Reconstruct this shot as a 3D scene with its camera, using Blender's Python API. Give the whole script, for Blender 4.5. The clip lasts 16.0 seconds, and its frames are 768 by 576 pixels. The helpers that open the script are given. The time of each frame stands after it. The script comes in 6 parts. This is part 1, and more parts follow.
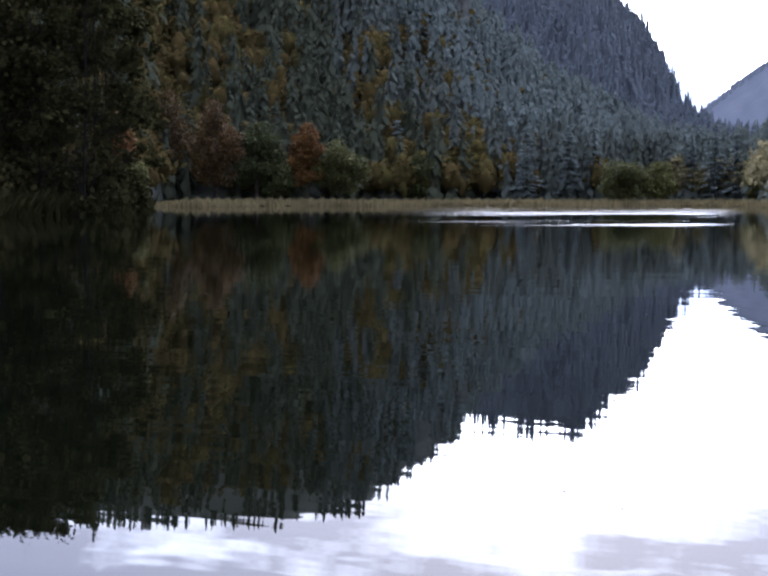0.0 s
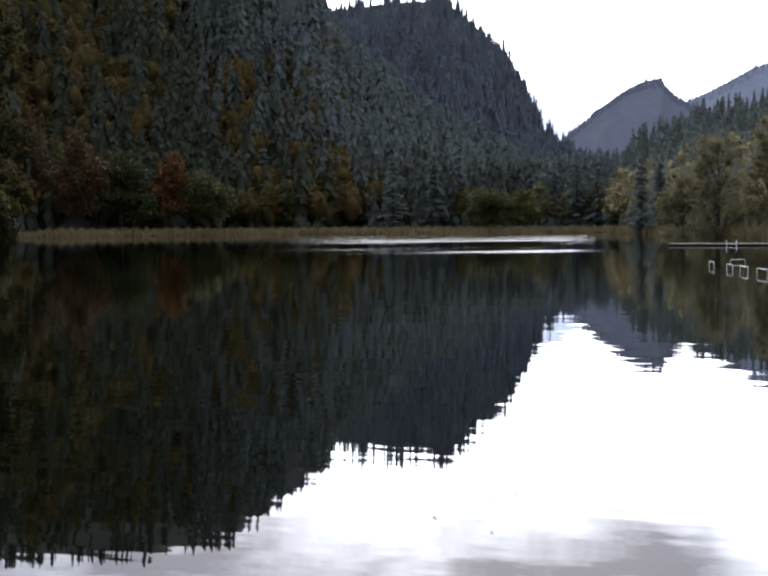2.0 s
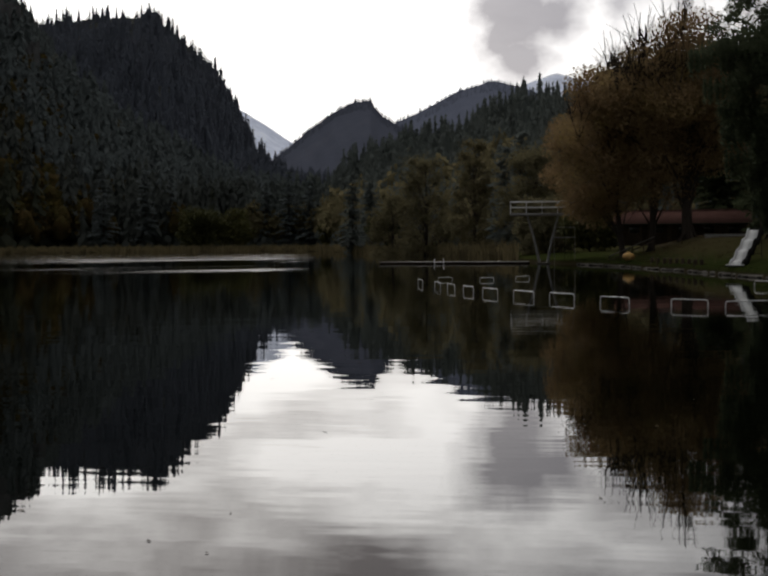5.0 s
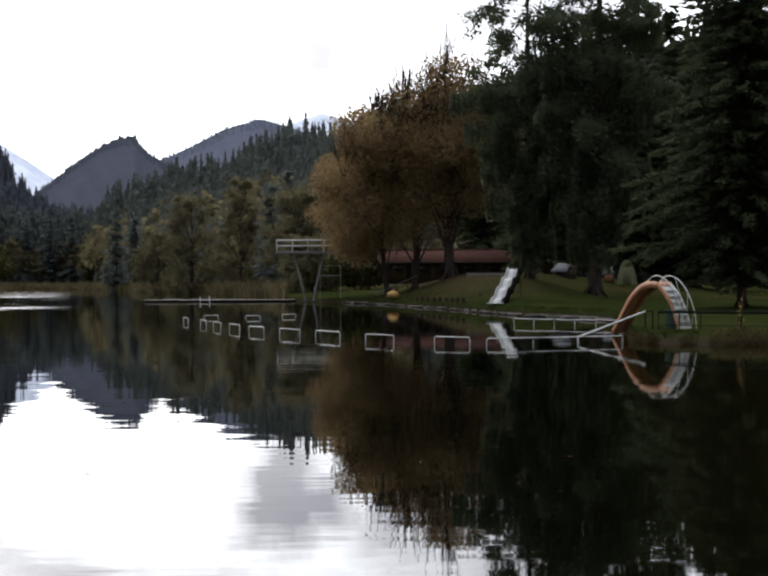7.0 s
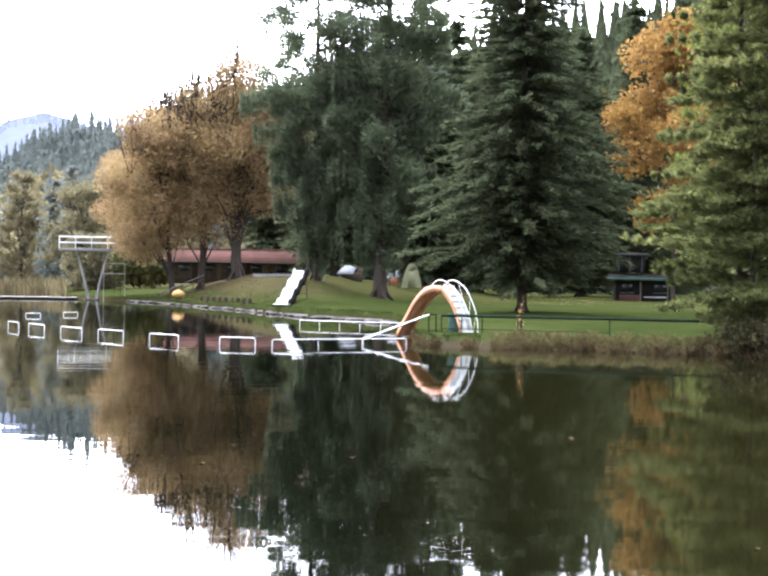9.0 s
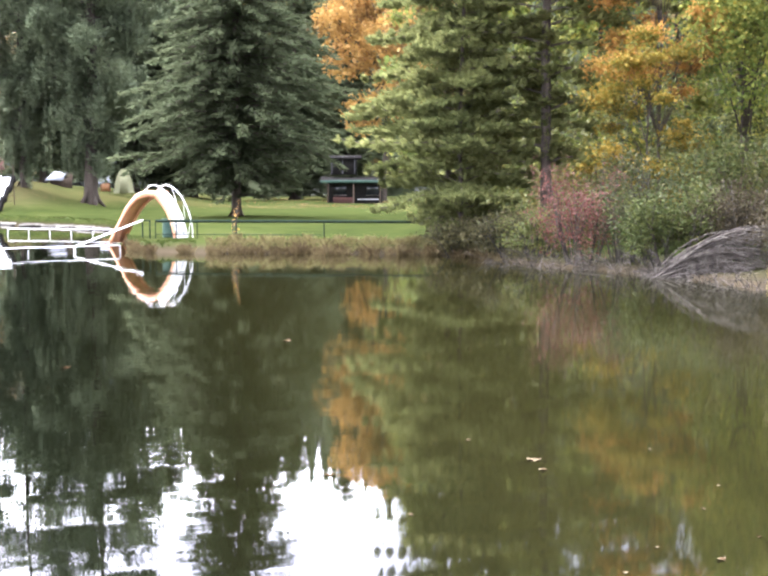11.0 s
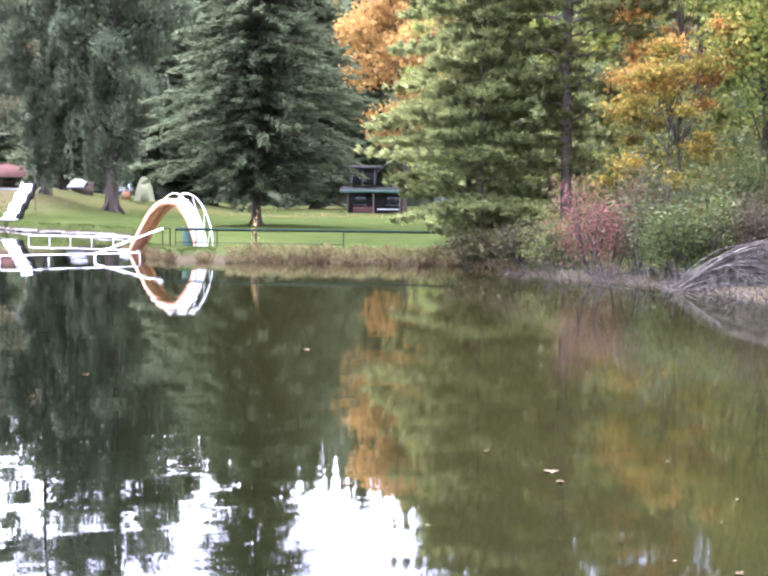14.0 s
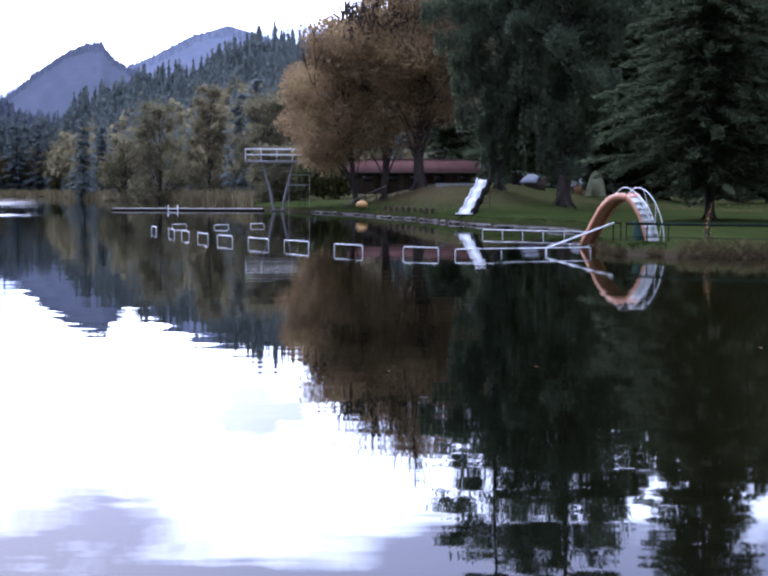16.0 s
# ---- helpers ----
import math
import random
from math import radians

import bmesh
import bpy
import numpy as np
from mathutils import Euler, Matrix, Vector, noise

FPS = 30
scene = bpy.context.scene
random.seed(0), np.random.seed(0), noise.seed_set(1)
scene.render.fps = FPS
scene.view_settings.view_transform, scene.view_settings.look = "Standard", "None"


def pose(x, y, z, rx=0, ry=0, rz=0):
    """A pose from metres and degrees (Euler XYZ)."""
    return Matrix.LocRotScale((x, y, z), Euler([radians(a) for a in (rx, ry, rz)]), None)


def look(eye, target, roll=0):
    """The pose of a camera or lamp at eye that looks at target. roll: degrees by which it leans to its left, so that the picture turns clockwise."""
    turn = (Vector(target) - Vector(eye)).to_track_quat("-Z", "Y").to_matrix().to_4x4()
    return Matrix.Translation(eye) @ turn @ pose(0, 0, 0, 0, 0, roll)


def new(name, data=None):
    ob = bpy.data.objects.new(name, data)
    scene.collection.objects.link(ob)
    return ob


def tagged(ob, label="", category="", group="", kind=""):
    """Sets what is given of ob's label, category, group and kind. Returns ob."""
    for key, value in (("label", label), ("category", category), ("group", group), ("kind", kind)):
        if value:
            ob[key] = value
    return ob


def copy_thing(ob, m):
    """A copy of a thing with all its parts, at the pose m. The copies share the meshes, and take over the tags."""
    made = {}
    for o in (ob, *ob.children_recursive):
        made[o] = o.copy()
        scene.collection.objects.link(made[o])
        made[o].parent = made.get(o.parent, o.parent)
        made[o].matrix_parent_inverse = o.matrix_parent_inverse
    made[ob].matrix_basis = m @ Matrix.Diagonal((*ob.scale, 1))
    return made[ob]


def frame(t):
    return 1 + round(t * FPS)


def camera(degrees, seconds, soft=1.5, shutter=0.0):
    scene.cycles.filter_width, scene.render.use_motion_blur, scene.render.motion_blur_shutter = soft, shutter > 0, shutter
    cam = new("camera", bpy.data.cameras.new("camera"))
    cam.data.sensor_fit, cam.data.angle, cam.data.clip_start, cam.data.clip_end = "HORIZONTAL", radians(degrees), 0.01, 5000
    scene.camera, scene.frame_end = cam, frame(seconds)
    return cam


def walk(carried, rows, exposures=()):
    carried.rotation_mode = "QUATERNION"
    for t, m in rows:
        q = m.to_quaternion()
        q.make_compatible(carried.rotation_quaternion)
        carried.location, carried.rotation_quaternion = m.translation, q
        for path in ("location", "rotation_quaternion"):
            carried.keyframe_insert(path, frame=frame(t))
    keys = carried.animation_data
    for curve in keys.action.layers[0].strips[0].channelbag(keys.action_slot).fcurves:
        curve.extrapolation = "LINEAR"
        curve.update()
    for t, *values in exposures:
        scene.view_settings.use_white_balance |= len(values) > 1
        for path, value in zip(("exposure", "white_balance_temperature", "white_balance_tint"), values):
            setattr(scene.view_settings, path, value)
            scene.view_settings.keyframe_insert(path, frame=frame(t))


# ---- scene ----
EYE = 2.1
cam = camera(29.66, 16.0, soft=2.5)
walk(cam, [
    (0, pose(0, 0, EYE, 86.430, -0.059, 0.007)),
    (0.5, pose(0, 0, EYE, 86.813, 0.164, -0.360)),
    (1, pose(0, 0, EYE, 87.095, 0.364, -1.105)),
    (1.5, pose(0, 0, EYE, 87.421, 0.615, -2.679)),
    (2, pose(0, 0, EYE, 87.540, 0.374, -5.236)),
    (2.5, pose(0, 0, EYE, 87.401, 0.255, -8.217)),
    (3, pose(0, 0, EYE, 87.461, 0.081, -9.720)),
    (3.2, pose(0, 0, EYE, 87.485, 0.292, -9.988)),
    (5.3, pose(0, 0, EYE, 88.367, 0.382, -17.764)),
    (5.5, pose(0, 0, EYE, 88.428, 0.378, -18.554)),
    (6, pose(0, 0, EYE, 88.467, 0.185, -21.009)),
    (6.5, pose(0, 0, EYE, 89.278, 0.127, -23.312)),
    (7, pose(0, 0, EYE, 89.657, 0.246, -25.745)),
    (7.5, pose(0, 0, EYE, 90.117, -0.260, -27.775)),
    (8, pose(0, 0, EYE, 90.337, -0.224, -29.894)),
    (8.2, pose(0, 0, EYE, 90.347, -0.425, -30.655)),
    (10.3, pose(0, 0, EYE, 87.200, -0.189, -41.734)),
    (10.5, pose(0, 0, EYE, 86.759, -0.074, -43.010)),
    (11, pose(0, 0, EYE, 86.032, -0.008, -45.398)),
    (11.5, pose(0, 0, EYE, 85.206, -0.062, -49.473)),
    (12, pose(0, 0, EYE, 85.345, -0.301, -53.357)),
    (12.5, pose(0, 0, EYE, 85.497, -0.982, -54.799)),
    (13, pose(0, 0, EYE, 86.278, -0.911, -54.600)),
    (13.5, pose(0, 0, EYE, 86.695, -0.630, -49.839)),
    (14, pose(0, 0, EYE, 86.423, -0.495, -44.614)),
    (14.5, pose(0, 0, EYE, 85.492, -0.073, -41.171)),
    (15, pose(0, 0, EYE, 85.486, -0.268, -35.769)),
    (15.5, pose(0, 0, EYE, 85.939, -0.165, -30.961)),
    (16, pose(0, 0, EYE, 86.104, -0.163, -26.965)),
], exposures=[
(0, 1.0, 5400, 17), (1, 0.85, 5550, 15), (2, 0.2, 5900, 13), (3, -0.8, 6300, 10), (5.5, -1.65, 6700, 11), (6.5, -1.1, 6400, 11), (7.5, 0.25, 6100, 11), (8.2, 1.2, 5900, 12), (10.3, 3.35, 5850, 18), (11, 3.35, 6000, 19), (12.5, 3.4, 6350, 21), (14, 3.65, 5500, 28), (15, 3.05, 5250, 27), (15.5, 2.1, 5050, 27), (15.8, 1.45, 5000, 27), (16, 0.8, 4950, 26),
])

# ---- light ----
SUN_AZ, SUN_EL = 8.0, 27.0
world = bpy.data.worlds.new("sky")
scene.world = world
world.use_nodes = True
wt = world.node_tree
wt.nodes.clear()


def wnode(kind, **settings):
    n = wt.nodes.new(kind)
    for k, v in settings.items():
        n.inputs[k.replace("_", " ")].default_value = v
    return n


def wmath(op, a, b=None, clamp=False):
    n = wt.nodes.new("ShaderNodeMath")
    n.operation, n.use_clamp = op, clamp
    for i, v in enumerate((a, b)):
        if v is None:
            continue
        if isinstance(v, (int, float)):
            n.inputs[i].default_value = v
        else:
            wt.links.new(v, n.inputs[i])
    return n.outputs[0]


sky = wt.nodes.new("ShaderNodeTexSky")
sky.sky_type = "NISHITA"
sky.sun_disc = False
sky.sun_elevation, sky.sun_rotation = radians(SUN_EL), radians(SUN_AZ)
sky.air_density, sky.dust_density, sky.ozone_density = 1.2, 2.5, 1.5
coord = wt.nodes.new("ShaderNodeTexCoord")
# broad cloud deck
deck_map = wt.nodes.new("ShaderNodeMapping")
deck_map.inputs["Scale"].default_value = (2.0, 2.0, 5.0)
wt.links.new(coord.outputs["Generated"], deck_map.inputs["Vector"])
deck = wnode("ShaderNodeTexNoise", Scale=2.6, Detail=6.0, Roughness=0.55)
wt.links.new(deck_map.outputs[0], deck.inputs["Vector"])
deck_ramp = wt.nodes.new("ShaderNodeValToRGB")
deck_ramp.color_ramp.elements[0].position, deck_ramp.color_ramp.elements[0].color = 0.28, (0.12, 0.122, 0.146, 1)
deck_ramp.color_ramp.elements[1].position, deck_ramp.color_ramp.elements[1].color = 0.58, (0.97, 0.985, 1.0, 1)
sep_sky = wt.nodes.new("ShaderNodeSeparateXYZ")
wt.links.new(coord.outputs["Generated"], sep_sky.inputs[0])
grow = wmath("MINIMUM", wmath("MAXIMUM", wmath("SUBTRACT", sep_sky.outputs["Z"], 0.145), 0.0), 0.11)
bank = wmath("MINIMUM", wmath("MAXIMUM", wmath("SUBTRACT", sep_sky.outputs["Z"], 0.208), 0.0), 0.06)
thin = wmath("MAXIMUM", wmath("SUBTRACT", sep_sky.outputs["Z"], 0.31), 0.0)
thicker = wmath("ADD", wmath("ADD", wmath("MULTIPLY", grow, -1.3), wmath("MULTIPLY", bank, -3.5)), wmath("MULTIPLY", thin, 1.6))
low_thin = wmath("MULTIPLY", wmath("MAXIMUM", wmath("SUBTRACT", 0.19, sep_sky.outputs["Z"]), 0.0), 1.3)
wt.links.new(wmath("ADD", wmath("ADD", deck.outputs["Fac"], thicker), low_thin), deck_ramp.inputs["Fac"])
# brighter towards the veiled sun
sun_dir = Vector((math.sin(radians(SUN_AZ)) * math.cos(radians(SUN_EL)), math.cos(radians(SUN_AZ)) * math.cos(radians(SUN_EL)), math.sin(radians(SUN_EL))))
dot = wt.nodes.new("ShaderNodeVectorMath")
dot.operation = "DOT_PRODUCT"
dot.inputs[1].default_value = sun_dir
wt.links.new(coord.outputs["Generated"], dot.inputs[0])
glow = wmath("POWER", wmath("MAXIMUM", dot.outputs["Value"], 0.0), 2.4)
level = wmath("ADD", wmath("MULTIPLY", glow, 5.0), 1.0)
cloud_col = wt.nodes.new("ShaderNodeVectorMath")
cloud_col.operation = "SCALE"
wt.links.new(deck_ramp.outputs["Color"], cloud_col.inputs[0])
wt.links.new(level, cloud_col.inputs["Scale"])
# grey cumulus puffs over the ridge
puff_noise = wnode("ShaderNodeTexNoise", Scale=26.0, Detail=5.0, Roughness=0.6)
wt.links.new(coord.outputs["Generated"], puff_noise.inputs["Vector"])


def puff(az, el, rad, soft):
    d = wt.nodes.new("ShaderNodeVectorMath")
    d.operation = "DISTANCE"
    wt.links.new(coord.outputs["Generated"], d.inputs[0])
    a, e = radians(az), radians(el)
    d.inputs[1].default_value = (math.sin(a) * math.cos(e), math.cos(a) * math.cos(e), math.sin(e))
    wob = wmath("MULTIPLY", wmath("SUBTRACT", puff_noise.outputs["Fac"], 0.5), 0.045)
    edge = wmath("SUBTRACT", rad, wmath("ADD", d.outputs["Value"], wob))
    return wmath("DIVIDE", edge, soft, clamp=True)


mass = wmath("MAXIMUM", puff(21.9, 8.6, 0.050, 0.036), puff(20.9, 9.0, 0.040, 0.034))
mass = wmath("MAXIMUM", mass, wmath("MAXIMUM", wmath("MAXIMUM", puff(22.0, 7.1, 0.040, 0.03), puff(21.2, 8.0, 0.037, 0.03)), puff(23.2, 8.7, 0.037, 0.032)))
mass = wmath("MAXIMUM", mass, wmath("MULTIPLY", puff(25.7, 9.1, 0.019, 0.017), 0.8))
grey = wt.nodes.new("ShaderNodeMix")
grey.data_type = "RGBA"
wt.links.new(wmath("MULTIPLY", mass, 0.9), grey.inputs["Factor"])
wt.links.new(cloud_col.outputs[0], grey.inputs["A"])
grey.inputs["B"].default_value = (0.68, 0.71, 0.90, 1)
# clear-sky share
clear = wt.nodes.new("ShaderNodeVectorMath")
clear.operation = "SCALE"
wt.links.new(sky.outputs["Color"], clear.inputs[0])
clear.inputs["Scale"].default_value = 0.02
total = wt.nodes.new("ShaderNodeVectorMath")
total.operation = "ADD"
wt.links.new(clear.outputs[0], total.inputs[0])
wt.links.new(grey.outputs["Result"], total.inputs[1])
back = wnode("ShaderNodeBackground", Strength=1.0)
wt.links.new(total.outputs[0], back.inputs["Color"])
wout = wt.nodes.new("ShaderNodeOutputWorld")
wt.links.new(back.outputs[0], wout.inputs["Surface"])

sun = new("sun", bpy.data.lights.new("sun", "SUN"))
sun.data.energy, sun.data.angle, sun.data.color = 0.55, radians(24), (1.0, 0.95, 0.87)
sun.matrix_world = look(sun_dir * 50, (0, 0, 0))


# ---- materials ----
def material(name, colors, rough=0.6, metal=0.0, scale=3.0, fine=0.0, bump=0.0, island=0.0, objvar=0.0, through_light=0.0, spec=0.08, stretch=(1, 1, 1), glow=0.0):
    """Procedural surface: colours mixed by coarse and fine noise, by island and by object."""
    m = bpy.data.materials.new(name)
    m.use_nodes = True
    nt = m.node_tree
    nt.nodes.clear()
    out = nt.nodes.new("ShaderNodeOutputMaterial")
    p = nt.nodes.new("ShaderNodeBsdfPrincipled")
    p.inputs["Roughness"].default_value, p.inputs["Metallic"].default_value = rough, metal
    p.inputs["Specular IOR Level"].default_value = spec
    tc = nt.nodes.new("ShaderNodeTexCoord")
    mp = nt.nodes.new("ShaderNodeMapping")
    mp.inputs["Scale"].default_value = stretch
    nt.links.new(tc.outputs["Object"], mp.inputs["Vector"])
    n1 = nt.nodes.new("ShaderNodeTexNoise")
    n1.inputs["Scale"].default_value, n1.inputs["Detail"].default_value = scale, 5.0
    nt.links.new(mp.outputs[0], n1.inputs["Vector"])

    def mathn(op, a, b):
        n = nt.nodes.new("ShaderNodeMath")
        n.operation = op
        for i, v in enumerate((a, b)):
            if isinstance(v, (int, float)):
                n.inputs[i].default_value = v
            else:
                nt.links.new(v, n.inputs[i])
        return n.outputs[0]

    fac = n1.outputs["Fac"]
    if fine:
        n2 = nt.nodes.new("ShaderNodeTexNoise")
        n2.inputs["Scale"].default_value, n2.inputs["Detail"].default_value = scale * 9, 4.0
        nt.links.new(mp.outputs[0], n2.inputs["Vector"])
        fac = mathn("ADD", mathn("MULTIPLY", fac, 1 - fine), mathn("MULTIPLY", n2.outputs["Fac"], fine))
    if island:
        g = nt.nodes.new("ShaderNodeNewGeometry")
        fac = mathn("ADD", fac, mathn("MULTIPLY", mathn("SUBTRACT", g.outputs["Random Per Island"], 0.5), island))
    if objvar:
        o = nt.nodes.new("ShaderNodeObjectInfo")
        fac = mathn("ADD", fac, mathn("MULTIPLY", mathn("SUBTRACT", o.outputs["Random"], 0.5), objvar))
    ramp = nt.nodes.new("ShaderNodeValToRGB")
    els = ramp.color_ramp.elements
    while len(els) < len(colors):
        els.new(0.5)
    for i, c in enumerate(colors):
        els[i].position = 0.28 + 0.44 * i / max(1, len(colors) - 1)
        els[i].color = (*c, 1)
    nt.links.new(fac, ramp.inputs["Fac"])
    nt.links.new(ramp.outputs["Color"], p.inputs["Base Color"])
    if bump:
        b = nt.nodes.new("ShaderNodeBump")
        b.inputs["Strength"].default_value, b.inputs["Distance"].default_value = 0.6, bump
        nt.links.new(fac, b.inputs["Height"])
        nt.links.new(b.outputs[0], p.inputs["Normal"])
    shader = p.outputs[0]
    if through_light:
        tr = nt.nodes.new("ShaderNodeBsdfTranslucent")
        nt.links.new(ramp.outputs["Color"], tr.inputs["Color"])
        mix = nt.nodes.new("ShaderNodeMixShader")
        mix.inputs[0].default_value = through_light
        nt.links.new(shader, mix.inputs[1])
        nt.links.new(tr.outputs[0], mix.inputs[2])
        shader = mix.outputs[0]
    # bluish emission that imitates distance haze; the surface is no lamp
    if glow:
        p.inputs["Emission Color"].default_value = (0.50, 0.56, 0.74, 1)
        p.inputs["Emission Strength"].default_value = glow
    nt.links.new(shader, out.inputs["Surface"])
    return m


def foliage(name, *colors, island=0.28, objvar=0.25, scale=0.35, light=0.3, spec=0.15):
    return material(name, colors, rough=0.7, scale=scale, fine=0.3, island=island, objvar=objvar, through_light=light, spec=spec)


M_RUST = foliage("rust_leaves", (0.2097, 0.1388, 0.07287), (0.298, 0.202, 0.1032), (0.3533, 0.2525, 0.1154), (0.3974, 0.3217, 0.1215), light=0.5, island=0.16)
M_ORANGE = foliage("orange_leaves", (0.2321, 0.107, 0.02907), (0.4106, 0.2042, 0.04845), (0.4998, 0.2917, 0.08721), (0.4284, 0.3209, 0.07752), light=0.4)
M_AMBER = foliage("amber_leaves", (0.1923, 0.106, 0.03469), (0.3136, 0.1822, 0.05204), (0.3946, 0.2458, 0.07515), light=0.4, island=0.16)
M_YELLOW = foliage("yellow_leaves", (0.06812, 0.08313, 0.01627), (0.1401, 0.1203, 0.01997), (0.2271, 0.152, 0.02366), (0.2687, 0.1702, 0.0281), light=0.4, scale=0.7, island=0.3)
M_YELGREEN = foliage("turning_leaves", (0.068, 0.102, 0.02125), (0.136, 0.1615, 0.034), (0.2125, 0.2125, 0.0425), (0.306, 0.2465, 0.0425), light=0.42)
M_GREEN = foliage("green_leaves", (0.0558, 0.0765, 0.0162), (0.09, 0.1125, 0.0252), (0.135, 0.1485, 0.0324), (0.198, 0.1845, 0.0405), light=0.42)
# shade on the left shore is put into these near-black leaf tones
M_SHADE = foliage("shade_dark_leaves", (0.0189, 0.0187, 0.008), (0.0273, 0.02635, 0.0112), (0.0378, 0.0323, 0.0144), light=0.1, spec=0.0)
M_FARORANGE = foliage("far_orange_leaves", (0.0667, 0.034, 0.0108), (0.1058, 0.051, 0.0144), (0.1437, 0.068, 0.018), light=0.15)
M_FARRUST = foliage("far_brown_leaves", (0.0506, 0.0306, 0.012), (0.0726, 0.0425, 0.0162), (0.099, 0.0578, 0.0204), light=0.15)
M_FARYEL = foliage("far_yellow_green_leaves", (0.04883, 0.05092, 0.0168), (0.07481, 0.0742, 0.0228), (0.1103, 0.1004, 0.0288), light=0.15)
M_FAROLIVE = foliage("far_olive_leaves", (0.028, 0.03298, 0.0112), (0.045, 0.05044, 0.016), (0.065, 0.0679, 0.024), light=0.15)
M_RED = foliage("red_leaves", (0.07432, 0.02787, 0.02353), (0.1238, 0.05079, 0.03964), (0.1455, 0.07308, 0.05698), (0.0929, 0.07432, 0.04335))
M_SPRUCE = foliage("spruce_needles", (0.04974, 0.0604, 0.03198), (0.06218, 0.07376, 0.03908), (0.07639, 0.08705, 0.04441), island=0.16, light=0.4, spec=0.0)
# spruce tones lifted, with haze put into the tall pines' colour
M_HAZEPINE = foliage("hazed_pine_needles", (0.09274, 0.1126, 0.06955), (0.1159, 0.1374, 0.0828), (0.1424, 0.1623, 0.09274), island=0.16, light=0.4, spec=0.0)
M_PINE = foliage("pine_needles", (0.09067, 0.1034, 0.03918), (0.1277, 0.1385, 0.05037), (0.1628, 0.1674, 0.06156), (0.1958, 0.1944, 0.07462), light=0.5, spec=0.0)
# needle colour paled to grey-blue to stand for haze over the slope
M_MIDCON = foliage("hazed_slope_spruces", (0.1014, 0.1167, 0.1164), (0.1119, 0.128, 0.1272), (0.1225, 0.1394, 0.1369), light=0.3, scale=0.015, island=0.12, spec=0.0)
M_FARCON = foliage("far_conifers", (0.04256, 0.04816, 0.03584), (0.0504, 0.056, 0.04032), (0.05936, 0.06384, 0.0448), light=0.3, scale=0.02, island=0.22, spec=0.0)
# tone between the dark and the hazed needles: half the painted haze
M_DIMCON = foliage("half_hazed_spruces", (0.06272, 0.07056, 0.06608), (0.07392, 0.08176, 0.07504), (0.08512, 0.09296, 0.08288), light=0.3, scale=0.015, island=0.12, spec=0.0)
# needle colour paled and blued in place of haze on the hillside
M_HILLCON = foliage("hazed_hill_spruces", (0.1113, 0.1263, 0.1193), (0.1231, 0.1391, 0.1284), (0.1349, 0.1489, 0.1346), light=0.3, scale=0.02, island=0.1, spec=0.0)
M_BACKCON = foliage("shaded_green_spruces", (0.050, 0.060, 0.034), (0.062, 0.072, 0.040), (0.075, 0.084, 0.046), light=0.3, scale=0.02, spec=0.0)
# yellow leaf colour paled and dulled to carry the hill's haze
M_HILLYEL = foliage("hazed_turning_leaves", (0.1376, 0.1244, 0.07315), (0.1608, 0.1416, 0.07942), (0.1799, 0.1502, 0.08151), light=0.5, spec=0.0, island=0.15)
M_GREYGREEN = foliage("grey_green_leaves", (0.0289, 0.03324, 0.01445), (0.04768, 0.05274, 0.0224), (0.07225, 0.07369, 0.03179))
# green leaf tones darkened to stand for shade inside the wood
M_UNDERLEAF = foliage("shade_toned_undergrowth", (0.0266, 0.038, 0.01064), (0.0494, 0.06232, 0.01672), (0.0836, 0.08736, 0.02584), (0.1292, 0.114, 0.0304))
# haze before the domed mountain is mixed into this needle colour
M_HAZECON = foliage("hazed_dome_conifers", (0.092, 0.104, 0.128), (0.104, 0.115, 0.138), (0.118, 0.128, 0.150), light=0.3, scale=0.01, island=0.15, spec=0.0)
M_FARLEAF = foliage("far_autumn_crowns", (0.03864, 0.03571, 0.01613), (0.06888, 0.04762, 0.01958), (0.05712, 0.05059, 0.01843), (0.105, 0.0744, 0.02419), spec=0.0, island=0.2, light=0.3, scale=0.06)
M_BARK = material("grey_brown_bark", [(0.022, 0.018, 0.014), (0.048, 0.038, 0.031), (0.085, 0.07, 0.058)], rough=0.9, scale=4, fine=0.5, bump=0.02, stretch=(1, 1, 0.25))
M_BIRCH = material("pale_birch_bark", [(0.022, 0.0198, 0.0165), (0.066, 0.06325, 0.055), (0.11, 0.1045, 0.0935)], rough=0.8, scale=3, fine=0.5, bump=0.01)
M_TWIG = material("dead_grey_twigs", [(0.0216, 0.01824, 0.01584), (0.048, 0.0408, 0.03504), (0.0912, 0.0792, 0.06816)], rough=0.85, scale=6, island=0.7)
M_REED = material("golden_reeds", [(0.09979, 0.07479, 0.03412), (0.1724, 0.1362, 0.06824), (0.2298, 0.1931, 0.1085)], rough=0.75, scale=0.6, island=0.7, through_light=0.3)
M_FARREED = material("brown_reed_belt", [(0.1063, 0.0875, 0.0475), (0.1625, 0.1313, 0.06875), (0.2313, 0.1875, 0.1)], rough=0.8, scale=0.05, island=0.6, through_light=0.2)
M_TUFT = material("dry_bank_grass", [(0.05972, 0.04692, 0.0192), (0.1066, 0.08749, 0.03839), (0.1451, 0.1237, 0.05546), (0.1151, 0.1131, 0.03839)], rough=0.8, scale=0.35, island=0.6, through_light=0.25)
